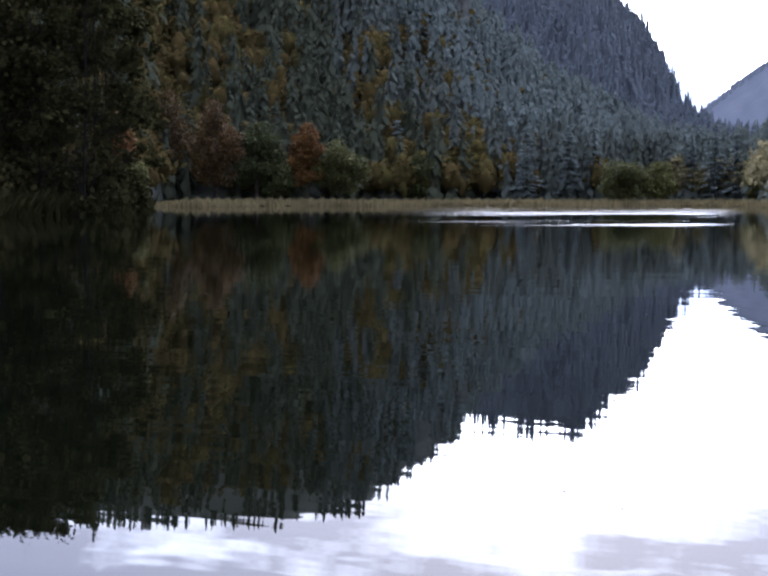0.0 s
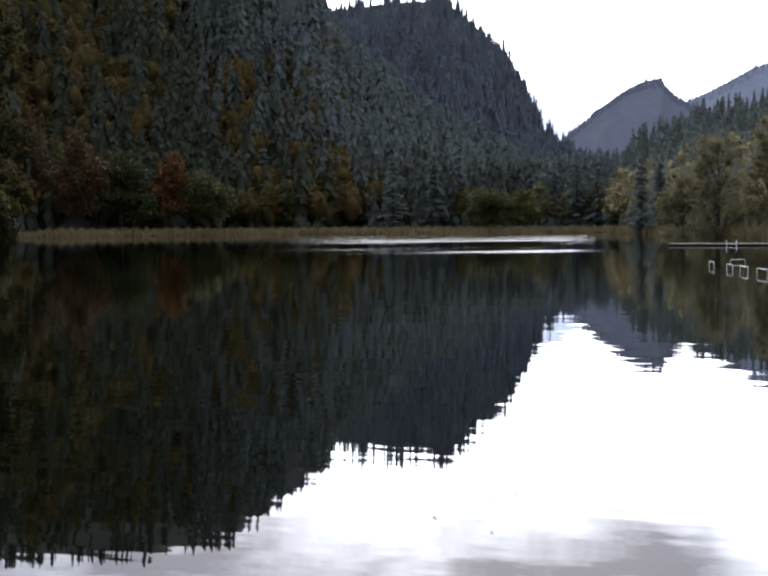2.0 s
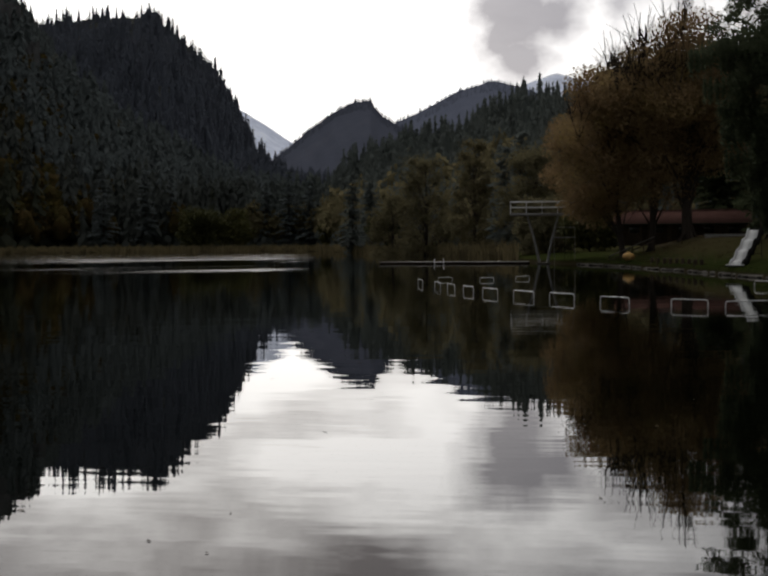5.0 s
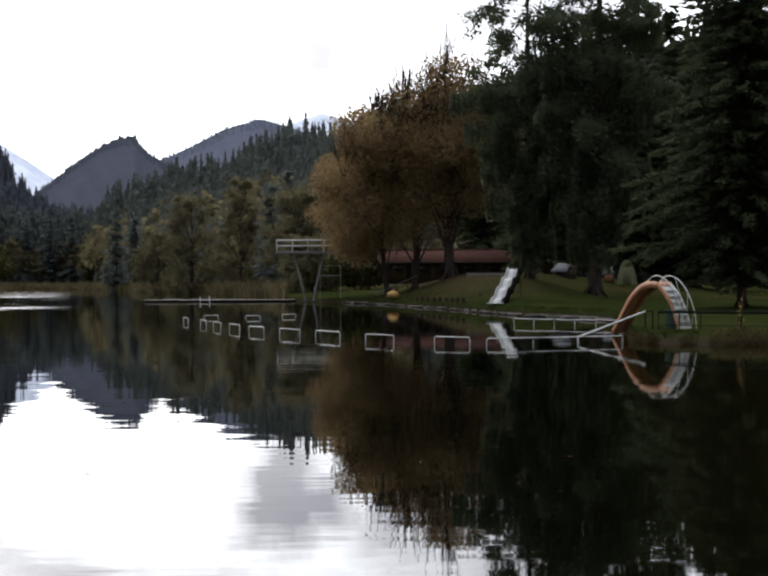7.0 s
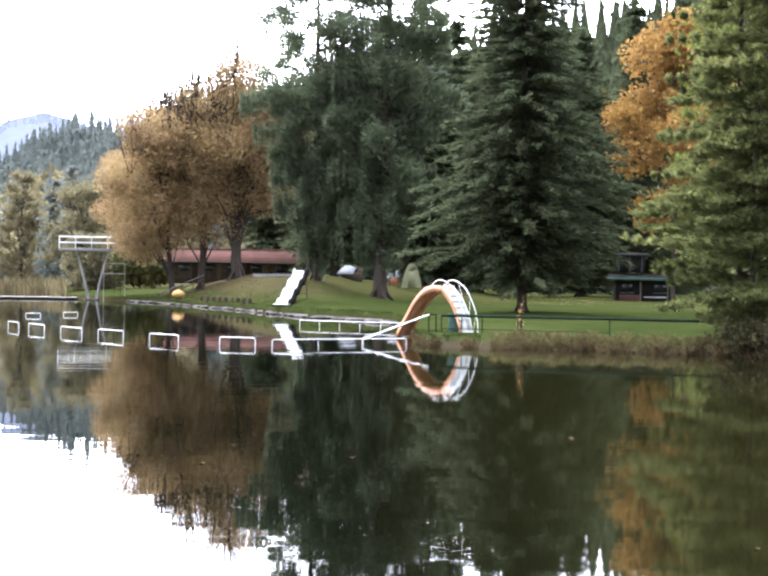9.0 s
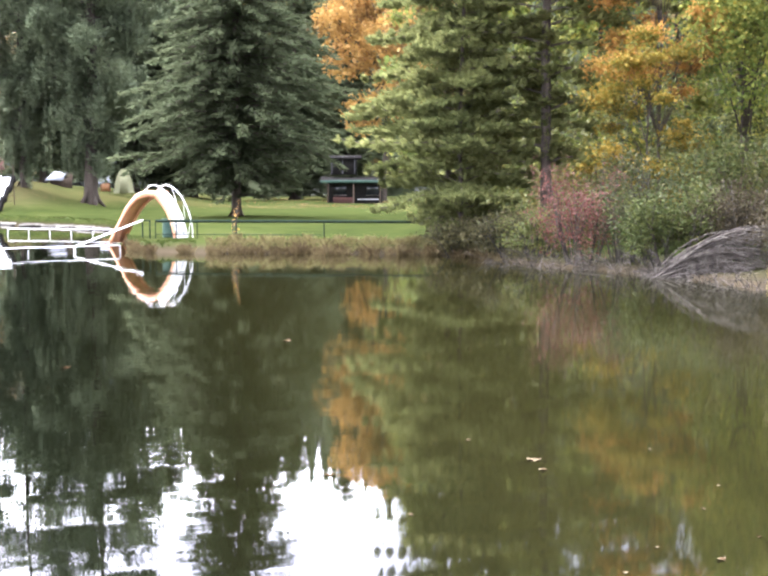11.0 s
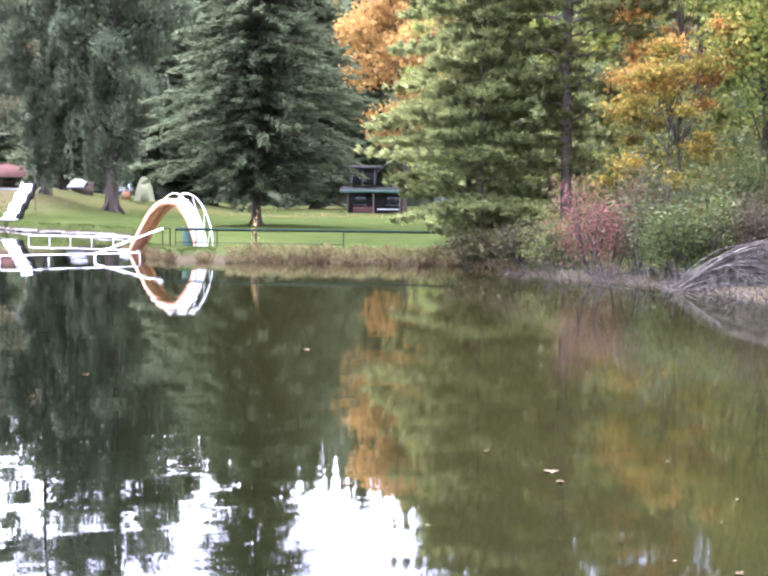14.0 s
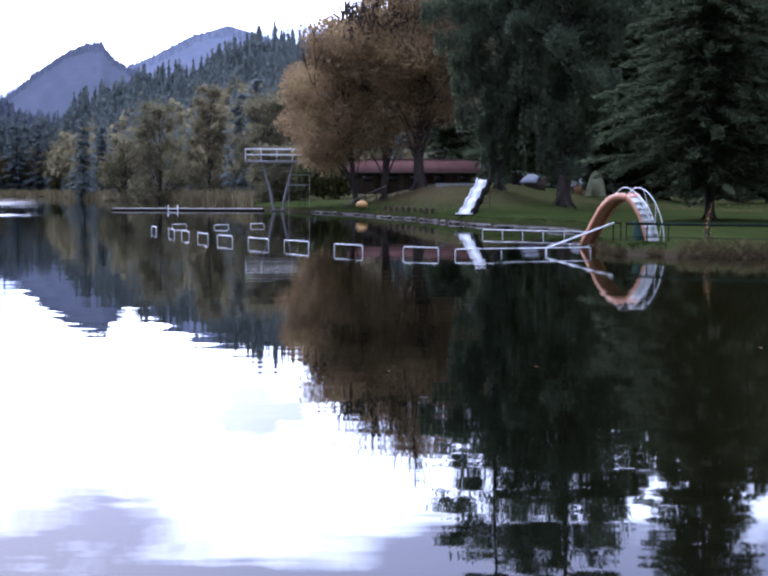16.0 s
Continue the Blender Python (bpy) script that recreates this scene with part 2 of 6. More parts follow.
M_BROWNTUFT = material("brown_sedge", [(0.03555, 0.02353, 0.01098), (0.07555, 0.0541, 0.02635), (0.1155, 0.08946, 0.04391)], rough=0.8, scale=0.5, island=0.6, through_light=0.2)
M_BROWNBUSH = foliage("withered_brown_leaves", (0.03675, 0.02878, 0.0153), (0.06562, 0.05245, 0.02754), (0.09184, 0.07675, 0.03978))
M_UNDER = material("dull_undergrowth", [(0.025, 0.024, 0.012), (0.05, 0.045, 0.02), (0.085, 0.075, 0.032)], rough=0.8, scale=0.5, island=0.6, through_light=0.2)
M_GRASS = material("meadow_grass_blades", [(0.01741, 0.02984, 0.004975), (0.02984, 0.04478, 0.007461), (0.04974, 0.05471, 0.01393)], rough=0.8, scale=0.2, island=0.5, through_light=0.25)
M_ROCKY = material("forest_floor_slope", [(0.036, 0.039, 0.034), (0.046, 0.048, 0.042), (0.060, 0.061, 0.055)], spec=0.0, rough=0.95, scale=0.012, fine=0.4, bump=1.0)
M_CLIFF = material("pale_limestone", [(0.06, 0.06, 0.06), (0.10, 0.10, 0.10), (0.17, 0.165, 0.16)], rough=0.95, scale=0.15, fine=0.5, bump=0.4, stretch=(1, 1, 0.3))
# far mountains and their crest trees glow in place of haze
M_FAR1 = material("haze_lit_forested_peak", [(0.022, 0.024, 0.032), (0.03, 0.032, 0.042), (0.045, 0.045, 0.055)], rough=1.0, scale=0.006, fine=0.5, bump=8.0, glow=0.115, spec=0.0)
M_FAR2 = material("haze_lit_ridge", [(0.03, 0.034, 0.046), (0.04, 0.044, 0.06), (0.06, 0.064, 0.08)], rough=1.0, scale=0.005, fine=0.5, bump=8.0, glow=0.20, spec=0.0)
M_SNOW = material("haze_lit_snowy_flank", [(0.30, 0.33, 0.40), (0.50, 0.53, 0.60), (0.72, 0.74, 0.78)], rough=0.9, scale=0.004, fine=0.5, bump=10.0, glow=0.45)
M_WHITE = material("white_enamel_paint", [(0.5417, 0.5417, 0.5267), (0.632, 0.632, 0.6169), (0.6772, 0.6772, 0.6621)], rough=0.4, scale=5, fine=0.4, spec=0.5)
M_CHUTE = material("weathered_orange_plastic", [(0.324, 0.1196, 0.0552), (0.495, 0.2208, 0.1104), (0.558, 0.3312, 0.2024)], rough=0.45, scale=2.5, fine=0.3, spec=0.5)
M_TEAL = material("turquoise_green_paint", [(0.02415, 0.04638, 0.03672), (0.03795, 0.06957, 0.054), (0.05865, 0.08856, 0.07128)], rough=0.55, scale=4, fine=0.4)
M_DKGREEN = material("dark_green_metal_paint", [(0.008, 0.014, 0.010), (0.014, 0.022, 0.016), (0.024, 0.034, 0.026)], rough=0.8, scale=6, fine=0.4, spec=0.0)
M_CONC = material("weathered_concrete", [(0.16, 0.16, 0.152), (0.248, 0.24, 0.232), (0.336, 0.328, 0.32)], rough=0.9, scale=1.2, fine=0.5, bump=0.01)
M_STONE = material("shore_stone", [(0.043, 0.03931, 0.03379), (0.07371, 0.06757, 0.05836), (0.1106, 0.1014, 0.08907)], rough=0.9, scale=2.0, fine=0.5, bump=0.02, objvar=0.5)
M_WOOD = material("dark_weathered_timber", [(0.030, 0.022, 0.016), (0.06, 0.045, 0.033), (0.10, 0.075, 0.055)], spec=0.05, rough=0.9, scale=2.0, fine=0.5, bump=0.01, stretch=(1, 1, 5), objvar=0.4)
M_GREYWOOD = material("grey_driftwood", [(0.24, 0.215, 0.19), (0.38, 0.355, 0.32), (0.5, 0.475, 0.44)], rough=0.8, scale=2.0, fine=0.5, bump=0.01)
M_LOG = material("wet_bleached_log", [(0.078, 0.066, 0.057), (0.132, 0.117, 0.102), (0.192, 0.174, 0.156)], rough=0.7, scale=2.0, fine=0.5, bump=0.01)
M_ROOFRED = material("faded_red_roof_tiles", [(0.03757, 0.01965, 0.01676), (0.05318, 0.02832, 0.0237), (0.07514, 0.04335, 0.03584)], spec=0.0, rough=0.95, scale=1.0, fine=0.5, bump=0.02)
M_ROOFGREY = material("grey_roofing", [(0.035, 0.035, 0.036), (0.055, 0.055, 0.057), (0.085, 0.085, 0.088)], spec=0.0, rough=0.95, scale=1.0, fine=0.5)
M_SHEET = material("pale_sheet_roofing", [(0.078, 0.08125, 0.09425), (0.117, 0.1202, 0.1365), (0.1625, 0.1658, 0.182)], rough=0.6, scale=1.5, fine=0.4)
# near black for dark boards and roofs, and for shade put into colour
M_NEARBLACK = material("near_black_shingle_and_shade", [(0.010, 0.009, 0.008), (0.016, 0.015, 0.014), (0.026, 0.024, 0.022)], spec=0.0, rough=1.0, scale=1.0, fine=0.5)
M_GLASSDK = material("dark_window_glass", [(0.012, 0.014, 0.016), (0.02, 0.022, 0.025)], rough=0.08, scale=1.0, spec=0.5)
M_BUOY = material("orange_yellow_buoy_plastic", [(0.3712, 0.1863, 0.054), (0.4725, 0.2795, 0.0945), (0.5062, 0.357, 0.189)], rough=0.5, scale=3, fine=0.3)
M_TENT = material("pale_green_canvas", [(0.1658, 0.1697, 0.096), (0.2295, 0.2282, 0.138), (0.2933, 0.2808, 0.18)], rough=0.8, scale=1.5, fine=0.3)
M_LEAFLIT = material("floating_dead_leaf", [(0.0207, 0.01242, 0.00621), (0.04554, 0.03105, 0.01656), (0.09936, 0.07866, 0.04968)], spec=0.0, rough=0.6, scale=9, objvar=0.8)


def ground_material():
    m = material("meadow_and_shore_soil", [(0.012, 0.016, 0.005), (0.018, 0.024, 0.007), (0.026, 0.032, 0.009), (0.038, 0.038, 0.016)], rough=0.95, scale=0.16, fine=0.5, bump=0.12, spec=0.0)
    nt = m.node_tree
    p = [n for n in nt.nodes if n.bl_idname == "ShaderNodeBsdfPrincipled"][0]
    grass = p.inputs["Base Color"].links[0].from_socket
    geo = nt.nodes.new("ShaderNodeNewGeometry")
    sep = nt.nodes.new("ShaderNodeSeparateXYZ")
    nt.links.new(geo.outputs["Position"], sep.inputs[0])
    low = nt.nodes.new("ShaderNodeMapRange")
    low.inputs["From Min"].default_value, low.inputs["From Max"].default_value = 0.10, 0.32
    nt.links.new(sep.outputs["Z"], low.inputs["Value"])
    mud = nt.nodes.new("ShaderNodeMix")
    mud.data_type = "RGBA"
    nt.links.new(low.outputs[0], mud.inputs["Factor"])
    mud.inputs["A"].default_value = (0.032, 0.025, 0.016, 1)
    nt.links.new(grass, mud.inputs["B"])
    # dry tan grass on the mound
    high = nt.nodes.new("ShaderNodeMapRange")
    high.inputs["From Min"].default_value, high.inputs["From Max"].default_value = 0.75, 1.5
    high.inputs["To Max"].default_value = 0.8
    nt.links.new(sep.outputs["Z"], high.inputs["Value"])
    side = nt.nodes.new("ShaderNodeVectorMath")
    side.operation = "DOT_PRODUCT"
    side.inputs[1].default_value = (math.cos(math.radians(31.3)), -math.sin(math.radians(31.3)), 0)
    nt.links.new(geo.outputs["Position"], side.inputs[0])
    mound = nt.nodes.new("ShaderNodeMapRange")
    mound.inputs["From Min"].default_value, mound.inputs["From Max"].default_value = -4.0, 4.0
    mound.inputs["To Min"].default_value, mound.inputs["To Max"].default_value = 1.0, 0.25
    nt.links.new(side.outputs["Value"], mound.inputs["Value"])
    tan = nt.nodes.new("ShaderNodeMath")
    tan.operation = "MULTIPLY"
    nt.links.new(high.outputs[0], tan.inputs[0])
    nt.links.new(mound.outputs[0], tan.inputs[1])
    dry = nt.nodes.new("ShaderNodeMix")
    dry.data_type = "RGBA"
    nt.links.new(tan.outputs[0], dry.inputs["Factor"])
    nt.links.new(mud.outputs["Result"], dry.inputs["A"])
    dry.inputs["B"].default_value = (0.055, 0.045, 0.022, 1)
    # worn, leaf-strewn patches
    n = nt.nodes.new("ShaderNodeTexNoise")
    n.inputs["Scale"].default_value, n.inputs["Detail"].default_value = 0.05, 6.0
    nt.links.new(geo.outputs["Position"], n.inputs["Vector"])
    worn = nt.nodes.new("ShaderNodeMapRange")
    worn.inputs["From Min"].default_value, worn.inputs["From Max"].default_value = 0.54, 0.66
    nt.links.new(n.outputs["Fac"], worn.inputs["Value"])
    mix = nt.nodes.new("ShaderNodeMix")
    mix.data_type = "RGBA"
    half = nt.nodes.new("ShaderNodeMath")
    half.operation = "MULTIPLY"
    half.inputs[1].default_value = 0.6
    nt.links.new(worn.outputs[0], half.inputs[0])
    nt.links.new(half.outputs[0], mix.inputs["Factor"])
    nt.links.new(dry.outputs["Result"], mix.inputs["A"])
    mix.inputs["B"].default_value = (0.040, 0.034, 0.013, 1)
    nt.links.new(mix.outputs["Result"], p.inputs["Base Color"])
    return m


def water_material():
    m = bpy.data.materials.new("lake_water")
    m.use_nodes = True
    nt = m.node_tree
    nt.nodes.clear()
    out = nt.nodes.new("ShaderNodeOutputMaterial")
    p = nt.nodes.new("ShaderNodeBsdfPrincipled")
    p.inputs["IOR"].default_value = 1.333
    nt.links.new(p.outputs[0], out.inputs["Surface"])
    geo = nt.nodes.new("ShaderNodeNewGeometry")

    def noise_at(sx, sy, scale, detail, course=27):
        turn = nt.nodes.new("ShaderNodeMapping")
        turn.inputs["Rotation"].default_value = (0, 0, radians(course))
        nt.links.new(geo.outputs["Position"], turn.inputs["Vector"])
        mp = nt.nodes.new("ShaderNodeMapping")
        mp.inputs["Scale"].default_value = (sx, sy, 1)
        nt.links.new(turn.outputs[0], mp.inputs["Vector"])
        n = nt.nodes.new("ShaderNodeTexNoise")
        n.inputs["Scale"].default_value, n.inputs["Detail"].default_value = scale, detail
        nt.links.new(mp.outputs[0], n.inputs["Vector"])
        return n.outputs["Fac"]

    def mathn(op, a, b, clamp=False):
        n = nt.nodes.new("ShaderNodeMath")
        n.operation, n.use_clamp = op, clamp
        for i, v in enumerate((a, b)):
            if isinstance(v, (int, float)):
                n.inputs[i].default_value = v
            else:
                nt.links.new(v, n.inputs[i])
        return n.outputs[0]

    def span(value, a, b):
        r = nt.nodes.new("ShaderNodeMapRange")
        r.interpolation_type = "SMOOTHSTEP"
        r.inputs["From Min"].default_value, r.inputs["From Max"].default_value = a, b
        nt.links.new(value, r.inputs["Value"])
        return r.outputs[0]

    ripples = mathn("ADD", mathn("MULTIPLY", noise_at(0.36, 1.0, 2.0, 1.5), 1.0), mathn("MULTIPLY", noise_at(0.4, 1.0, 0.6, 1.5, 14), 2.6))
    sep = nt.nodes.new("ShaderNodeSeparateXYZ")
    nt.links.new(geo.outputs["Position"], sep.inputs[0])
    # bay right of a camera bearing: calmer and duller, set to fit the view
    bay = span(mathn("SUBTRACT", sep.outputs["X"], mathn("MULTIPLY", sep.outputs["Y"], 0.65)), -1.0, 5.0)
    bump = nt.nodes.new("ShaderNodeBump")
    bump.inputs["Strength"].default_value, bump.inputs["Distance"].default_value = 1.0, 0.0017
    nt.links.new(mathn("MULTIPLY", ripples, mathn("SUBTRACT", 1.0, mathn("MULTIPLY", bay, 0.6))), bump.inputs["Height"])
    nt.links.new(bump.outputs[0], p.inputs["Normal"])
    # more olive base colour right of that bearing, tuned to the view
    murk = nt.nodes.new("ShaderNodeMix")
    murk.data_type = "RGBA"
    nt.links.new(bay, murk.inputs["Factor"])
    murk.inputs["A"].default_value, murk.inputs["B"].default_value = (0.0012, 0.0016, 0.0008, 1), (0.0072, 0.0068, 0.0022, 1)
    nt.links.new(murk.outputs["Result"], p.inputs["Base Color"])
    # breeze-ruffled streaks across the far half of the lake
    band = mathn("MULTIPLY", span(sep.outputs["Y"], 99.0, 118.0), span(sep.outputs["Y"], 330.0, 235.0))
    side = mathn("MULTIPLY", span(sep.outputs["X"], -6.0, 24.0), span(mathn("SUBTRACT", sep.outputs["X"], mathn("MULTIPLY", sep.outputs["Y"], 0.25)), 2.0, -9.0))
    streak = span(noise_at(0.012, 0.075, 1.0, 4.0, -8), 0.53, 0.60)
    ruffled = mathn("MULTIPLY", mathn("MULTIPLY", band, side), streak)
    calm = mathn("ADD", mathn("MULTIPLY", bay, 0.024), 0.014)
    nt.links.new(mathn("ADD", mathn("MULTIPLY", ruffled, 0.33), calm), p.inputs["Roughness"])
    return m


M_GROUND = ground_material()
M_WATER = water_material()


# ---- geometry helpers ----
class Geo:
    """Gathers vertices and faces of three or four corners for one mesh."""

    def __init__(self):
        self.v, self.f, self.n = [], [], 0

    def add(self, verts, faces):
        verts = np.asarray(verts, float)
        self.v.append(verts)
        self.f.append(np.asarray(faces, int) + self.n)
        self.n += len(verts)
        return self

    def tube(self, pts, r0, r1=None, sides=6, caps=True):
        pts = np.asarray(pts, float)
        r1 = r0 if r1 is None else r1
        rad = np.linspace(r0, r1, len(pts))
        way = np.gradient(pts, axis=0)
        way /= np.linalg.norm(way, axis=1, keepdims=True) + 1e-9
        ref = np.where(np.abs(way[:, 2:3]) > 0.9, [[1.0, 0, 0]], [[0, 0, 1.0]])
        a = np.cross(way, ref)
        a /= np.linalg.norm(a, axis=1, keepdims=True) + 1e-9
        b = np.cross(way, a)
        ang = np.arange(sides) / sides * 2 * np.pi
        ring = pts[:, None] + rad[:, None, None] * (np.cos(ang)[None, :, None] * a[:, None] + np.sin(ang)[None, :, None] * b[:, None])
        k = np.arange(len(pts) - 1)[:, None] * sides
        j = np.arange(sides)[None]
        q = np.stack([k + j, k + (j + 1) % sides, k + sides + (j + 1) % sides, k + sides + j], -1).reshape(-1, 4)
        self.add(ring.reshape(-1, 3), q)
        if caps:
            for base, pt in ((0, pts[0]), ((len(pts) - 1) * sides, pts[-1])):
                ids = base + np.arange(sides)
                self.add(np.vstack([ring.reshape(-1, 3)[ids], pt]), np.stack([np.arange(sides), (np.arange(sides) + 1) % sides, np.full(sides, sides)], -1))
        return self

    def box(self, lo, hi, bevel=0.0):
        """A box with its vertical and top edges eased by a chamfer."""
        (x0, y0, z0), (x1, y1, z1) = lo, hi
        b = bevel or 0.08 * min(x1 - x0, y1 - y0, z1 - z0)
        loop = [(x0 + b, y0), (x1 - b, y0), (x1, y0 + b), (x1, y1 - b), (x1 - b, y1), (x0 + b, y1), (x0, y1 - b), (x0, y0 + b)]
        top = [(x0 + b, y0 + b), (x1 - b, y0 + b), (x1 - b, y0 + b), (x1 - b, y1 - b), (x1 - b, y1 - b), (x0 + b, y1 - b), (x0 + b, y1 - b), (x0 + b, y0 + b)]
        v = [(x, y, z0) for x, y in loop] + [(x, y, z1 - b) for x, y in loop] + [(x, y, z1) for x, y in top]
        f = [(i, (i + 1) % 8, 8 + (i + 1) % 8, 8 + i) for i in range(8)] + [(8 + i, 8 + (i + 1) % 8, 16 + (i + 1) % 8, 16 + i) for i in range(8)]
        f += [(16, 17, 19, 21), (0, 7, 6, 5), (0, 5, 4, 1), (1, 4, 3, 2)]
        return self.add(v, f)

    def leaves(self, rng, c, size, up=0.2, slim=0.55):
        """One small bent blade of four corners at each place."""
        n = len(c)
        nrm = rng.normal(size=(n, 3)) + [0, 0, up]
        nrm /= np.linalg.norm(nrm, axis=1, keepdims=True)
        t = np.cross(nrm, rng.normal(size=(n, 3)))
        t /= np.linalg.norm(t, axis=1, keepdims=True)
        b = np.cross(nrm, t)
        ln = (size * rng.uniform(0.6, 1.35, n))[:, None]
        fold = nrm * ln * 0.12
        v = np.stack([c - t * ln / 2, c + b * ln * slim / 2 + fold, c + t * ln / 2, c - b * ln * slim / 2 + fold], 1).reshape(-1, 3)
        return self.add(v, np.arange(4 * n).reshape(-1, 4))

    def blades(self, rng, base, height, width, lean=0.25):
        """Standing tapered blades from rows of places."""
        n = len(base)
        h = height * rng.uniform(0.55, 1.2, n)
        a = rng.uniform(0, 2 * np.pi, n)
        off = np.stack([np.cos(a), np.sin(a), 0 * a], 1)
        bend = np.stack([rng.normal(size=n), rng.normal(size=n), 0 * a], 1) * (lean * h)[:, None]
        w = (width * rng.uniform(0.6, 1.4, n))[:, None] / 2
        up = np.stack([0 * h, 0 * h, h], 1)
        v = np.stack([base - off * w, base + off * w, base + off * w * 0.6 + up * 0.6 + bend * 0.4, base + up + bend], 1).reshape(-1, 3)
        return self.add(v, np.arange(4 * n).reshape(-1, 4))

    def mesh(self, name, mat, smooth=False):
        me = bpy.data.meshes.new(name)
        v = np.concatenate(self.v)
        starts, totals, loops, at_loop = [], [], [], 0
        for f in self.f:
            k = f.shape[1]
            loops.append(f.ravel())
            totals.append(np.full(len(f), k))
            starts.append(at_loop + k * np.arange(len(f)))
            at_loop += f.size
        loops, totals, starts = np.concatenate(loops), np.concatenate(totals), np.concatenate(starts)
        me.vertices.add(len(v))
        me.vertices.foreach_set("co", v.astype(np.float32).ravel())
        me.loops.add(len(loops))
        me.loops.foreach_set("vertex_index", loops.astype(np.int32))
        me.polygons.add(len(starts))
        me.polygons.foreach_set("loop_start", starts.astype(np.int32))
        me.polygons.foreach_set("loop_total", totals.astype(np.int32))
        if smooth:
            me.polygons.foreach_set("use_smooth", np.ones(len(starts), bool))
        me.update(calc_edges=True)
        me.validate()
        me.materials.append(mat)
        return me


def part(name, geo, mat, parent=None, label="", smooth=False):
    ob = new(name, geo.mesh(name, mat, smooth))
    if parent is not None:
        ob.parent = parent
    if label:
        ob["label"] = label
    return ob


def empty(name, m):
    ob = new(name)
    ob.empty_display_size = 0.3
    ob.matrix_world = m
    ob.matrix_basis = m
    return ob


def spot(az, d, z=0.0):
    """A place by bearing in degrees clockwise from +y, and distance."""
    return Vector((d * math.sin(radians(az)), d * math.cos(radians(az)), z))


def facing(az, d, z=0.0, turn=0.0):
    """A pose at that place whose +y points away along the bearing and +x to its right."""
    p = spot(az, d)
    return pose(p.x, p.y, z, 0, 0, turn - az)


# ---- terrain ----
SHORE = [(-180, 1.2), (-110, 1.4), (-80, 12), (-60, 60), (-40, 110), (-20, 150), (-14, 168), (-11.2, 185), (-9.8, 250), (-9.0, 335), (-5, 355), (0, 370), (6, 390), (12, 395), (14, 360), (15, 320), (16, 288), (17, 262), (20, 205), (22, 152), (23, 140), (27.1, 108), (29, 95), (30.2, 86.5), (31, 82.5), (34.5, 73), (35.0, 67), (35.4, 50.2), (36.2, 47.2), (38.5, 46.4), (41.8, 46), (47.6, 45), (50, 42), (51.5, 38.5), (56, 35.5), (60, 30.4), (65.7, 26.7), (69.6, 25.0), (76, 22), (95, 9), (115, 3), (140, 1.3), (180, 1.2)]
BANK = [(-180, 0.5), (-80, 0.4), (-20, 0.3), (0, 0.15), (17, 0.15), (22, 0.35), (27, 0.5), (35.0, 0.45), (35.6, 0.26), (39, 0.33), (48, 0.30), (51, 0.20), (58, 0.14), (62, 0.12), (72, 0.12), (95, 0.4), (180, 0.5)]
RISE = [(-180, 0.01), (-20, 0.16), (-8, 0.04), (16, 0.015), (22, 0.02), (25.5, 0.025), (26.8, 0.035), (28.6, 0.085), (31.2, 0.085), (32.2, 0.055), (33, 0.030), (34.5, 0.012), (36, 0.008), (46, 0.006), (50, 0.05), (60, 0.09), (75, 0.10), (120, 0.03), (180, 0.01)]


def table(rows, az):
    a = np.array(rows, float)
    return np.interp((np.asarray(az, float) + 180) % 360 - 180, a[:, 0], a[:, 1])


def wobble(az):
    a = np.asarray(az, float)
    return 1 + 0.006 * np.sin(a * 2.7 + 1) + 0.004 * np.sin(a * 6.1) + 0.003 * np.sin(a * 13.3 + 2)


def shore(az):
    return table(SHORE, az) * wobble(az)


def land(az, r):
    s = np.asarray(r, float) - shore(az)
    u = np.clip(s / 1.1, 0, 1)
    up = table(BANK, az) * u * u * (3 - 2 * u) + table(RISE, az) * np.clip(s - 3, 0, 22) + 0.006 * np.clip(s - 25, 0, 400)
    # the back of the meadow lies on a low terrace
    up = up + 0.8 * np.clip((np.asarray(r, float) - 104) / 13, 0, 1) * np.clip((np.asarray(az, float) - 31) / 1.5, 0, 1) * np.clip((39 - np.asarray(az, float)) / 2.5, 0, 1)
    up = up + 0.05 * np.sin(r * 0.31 + az) * np.clip(s / 10, 0, 1)
    return np.where(s > 0, up, np.maximum(s * 0.3, -2.5))


def seat(az, d):
    return float(land(az, d))


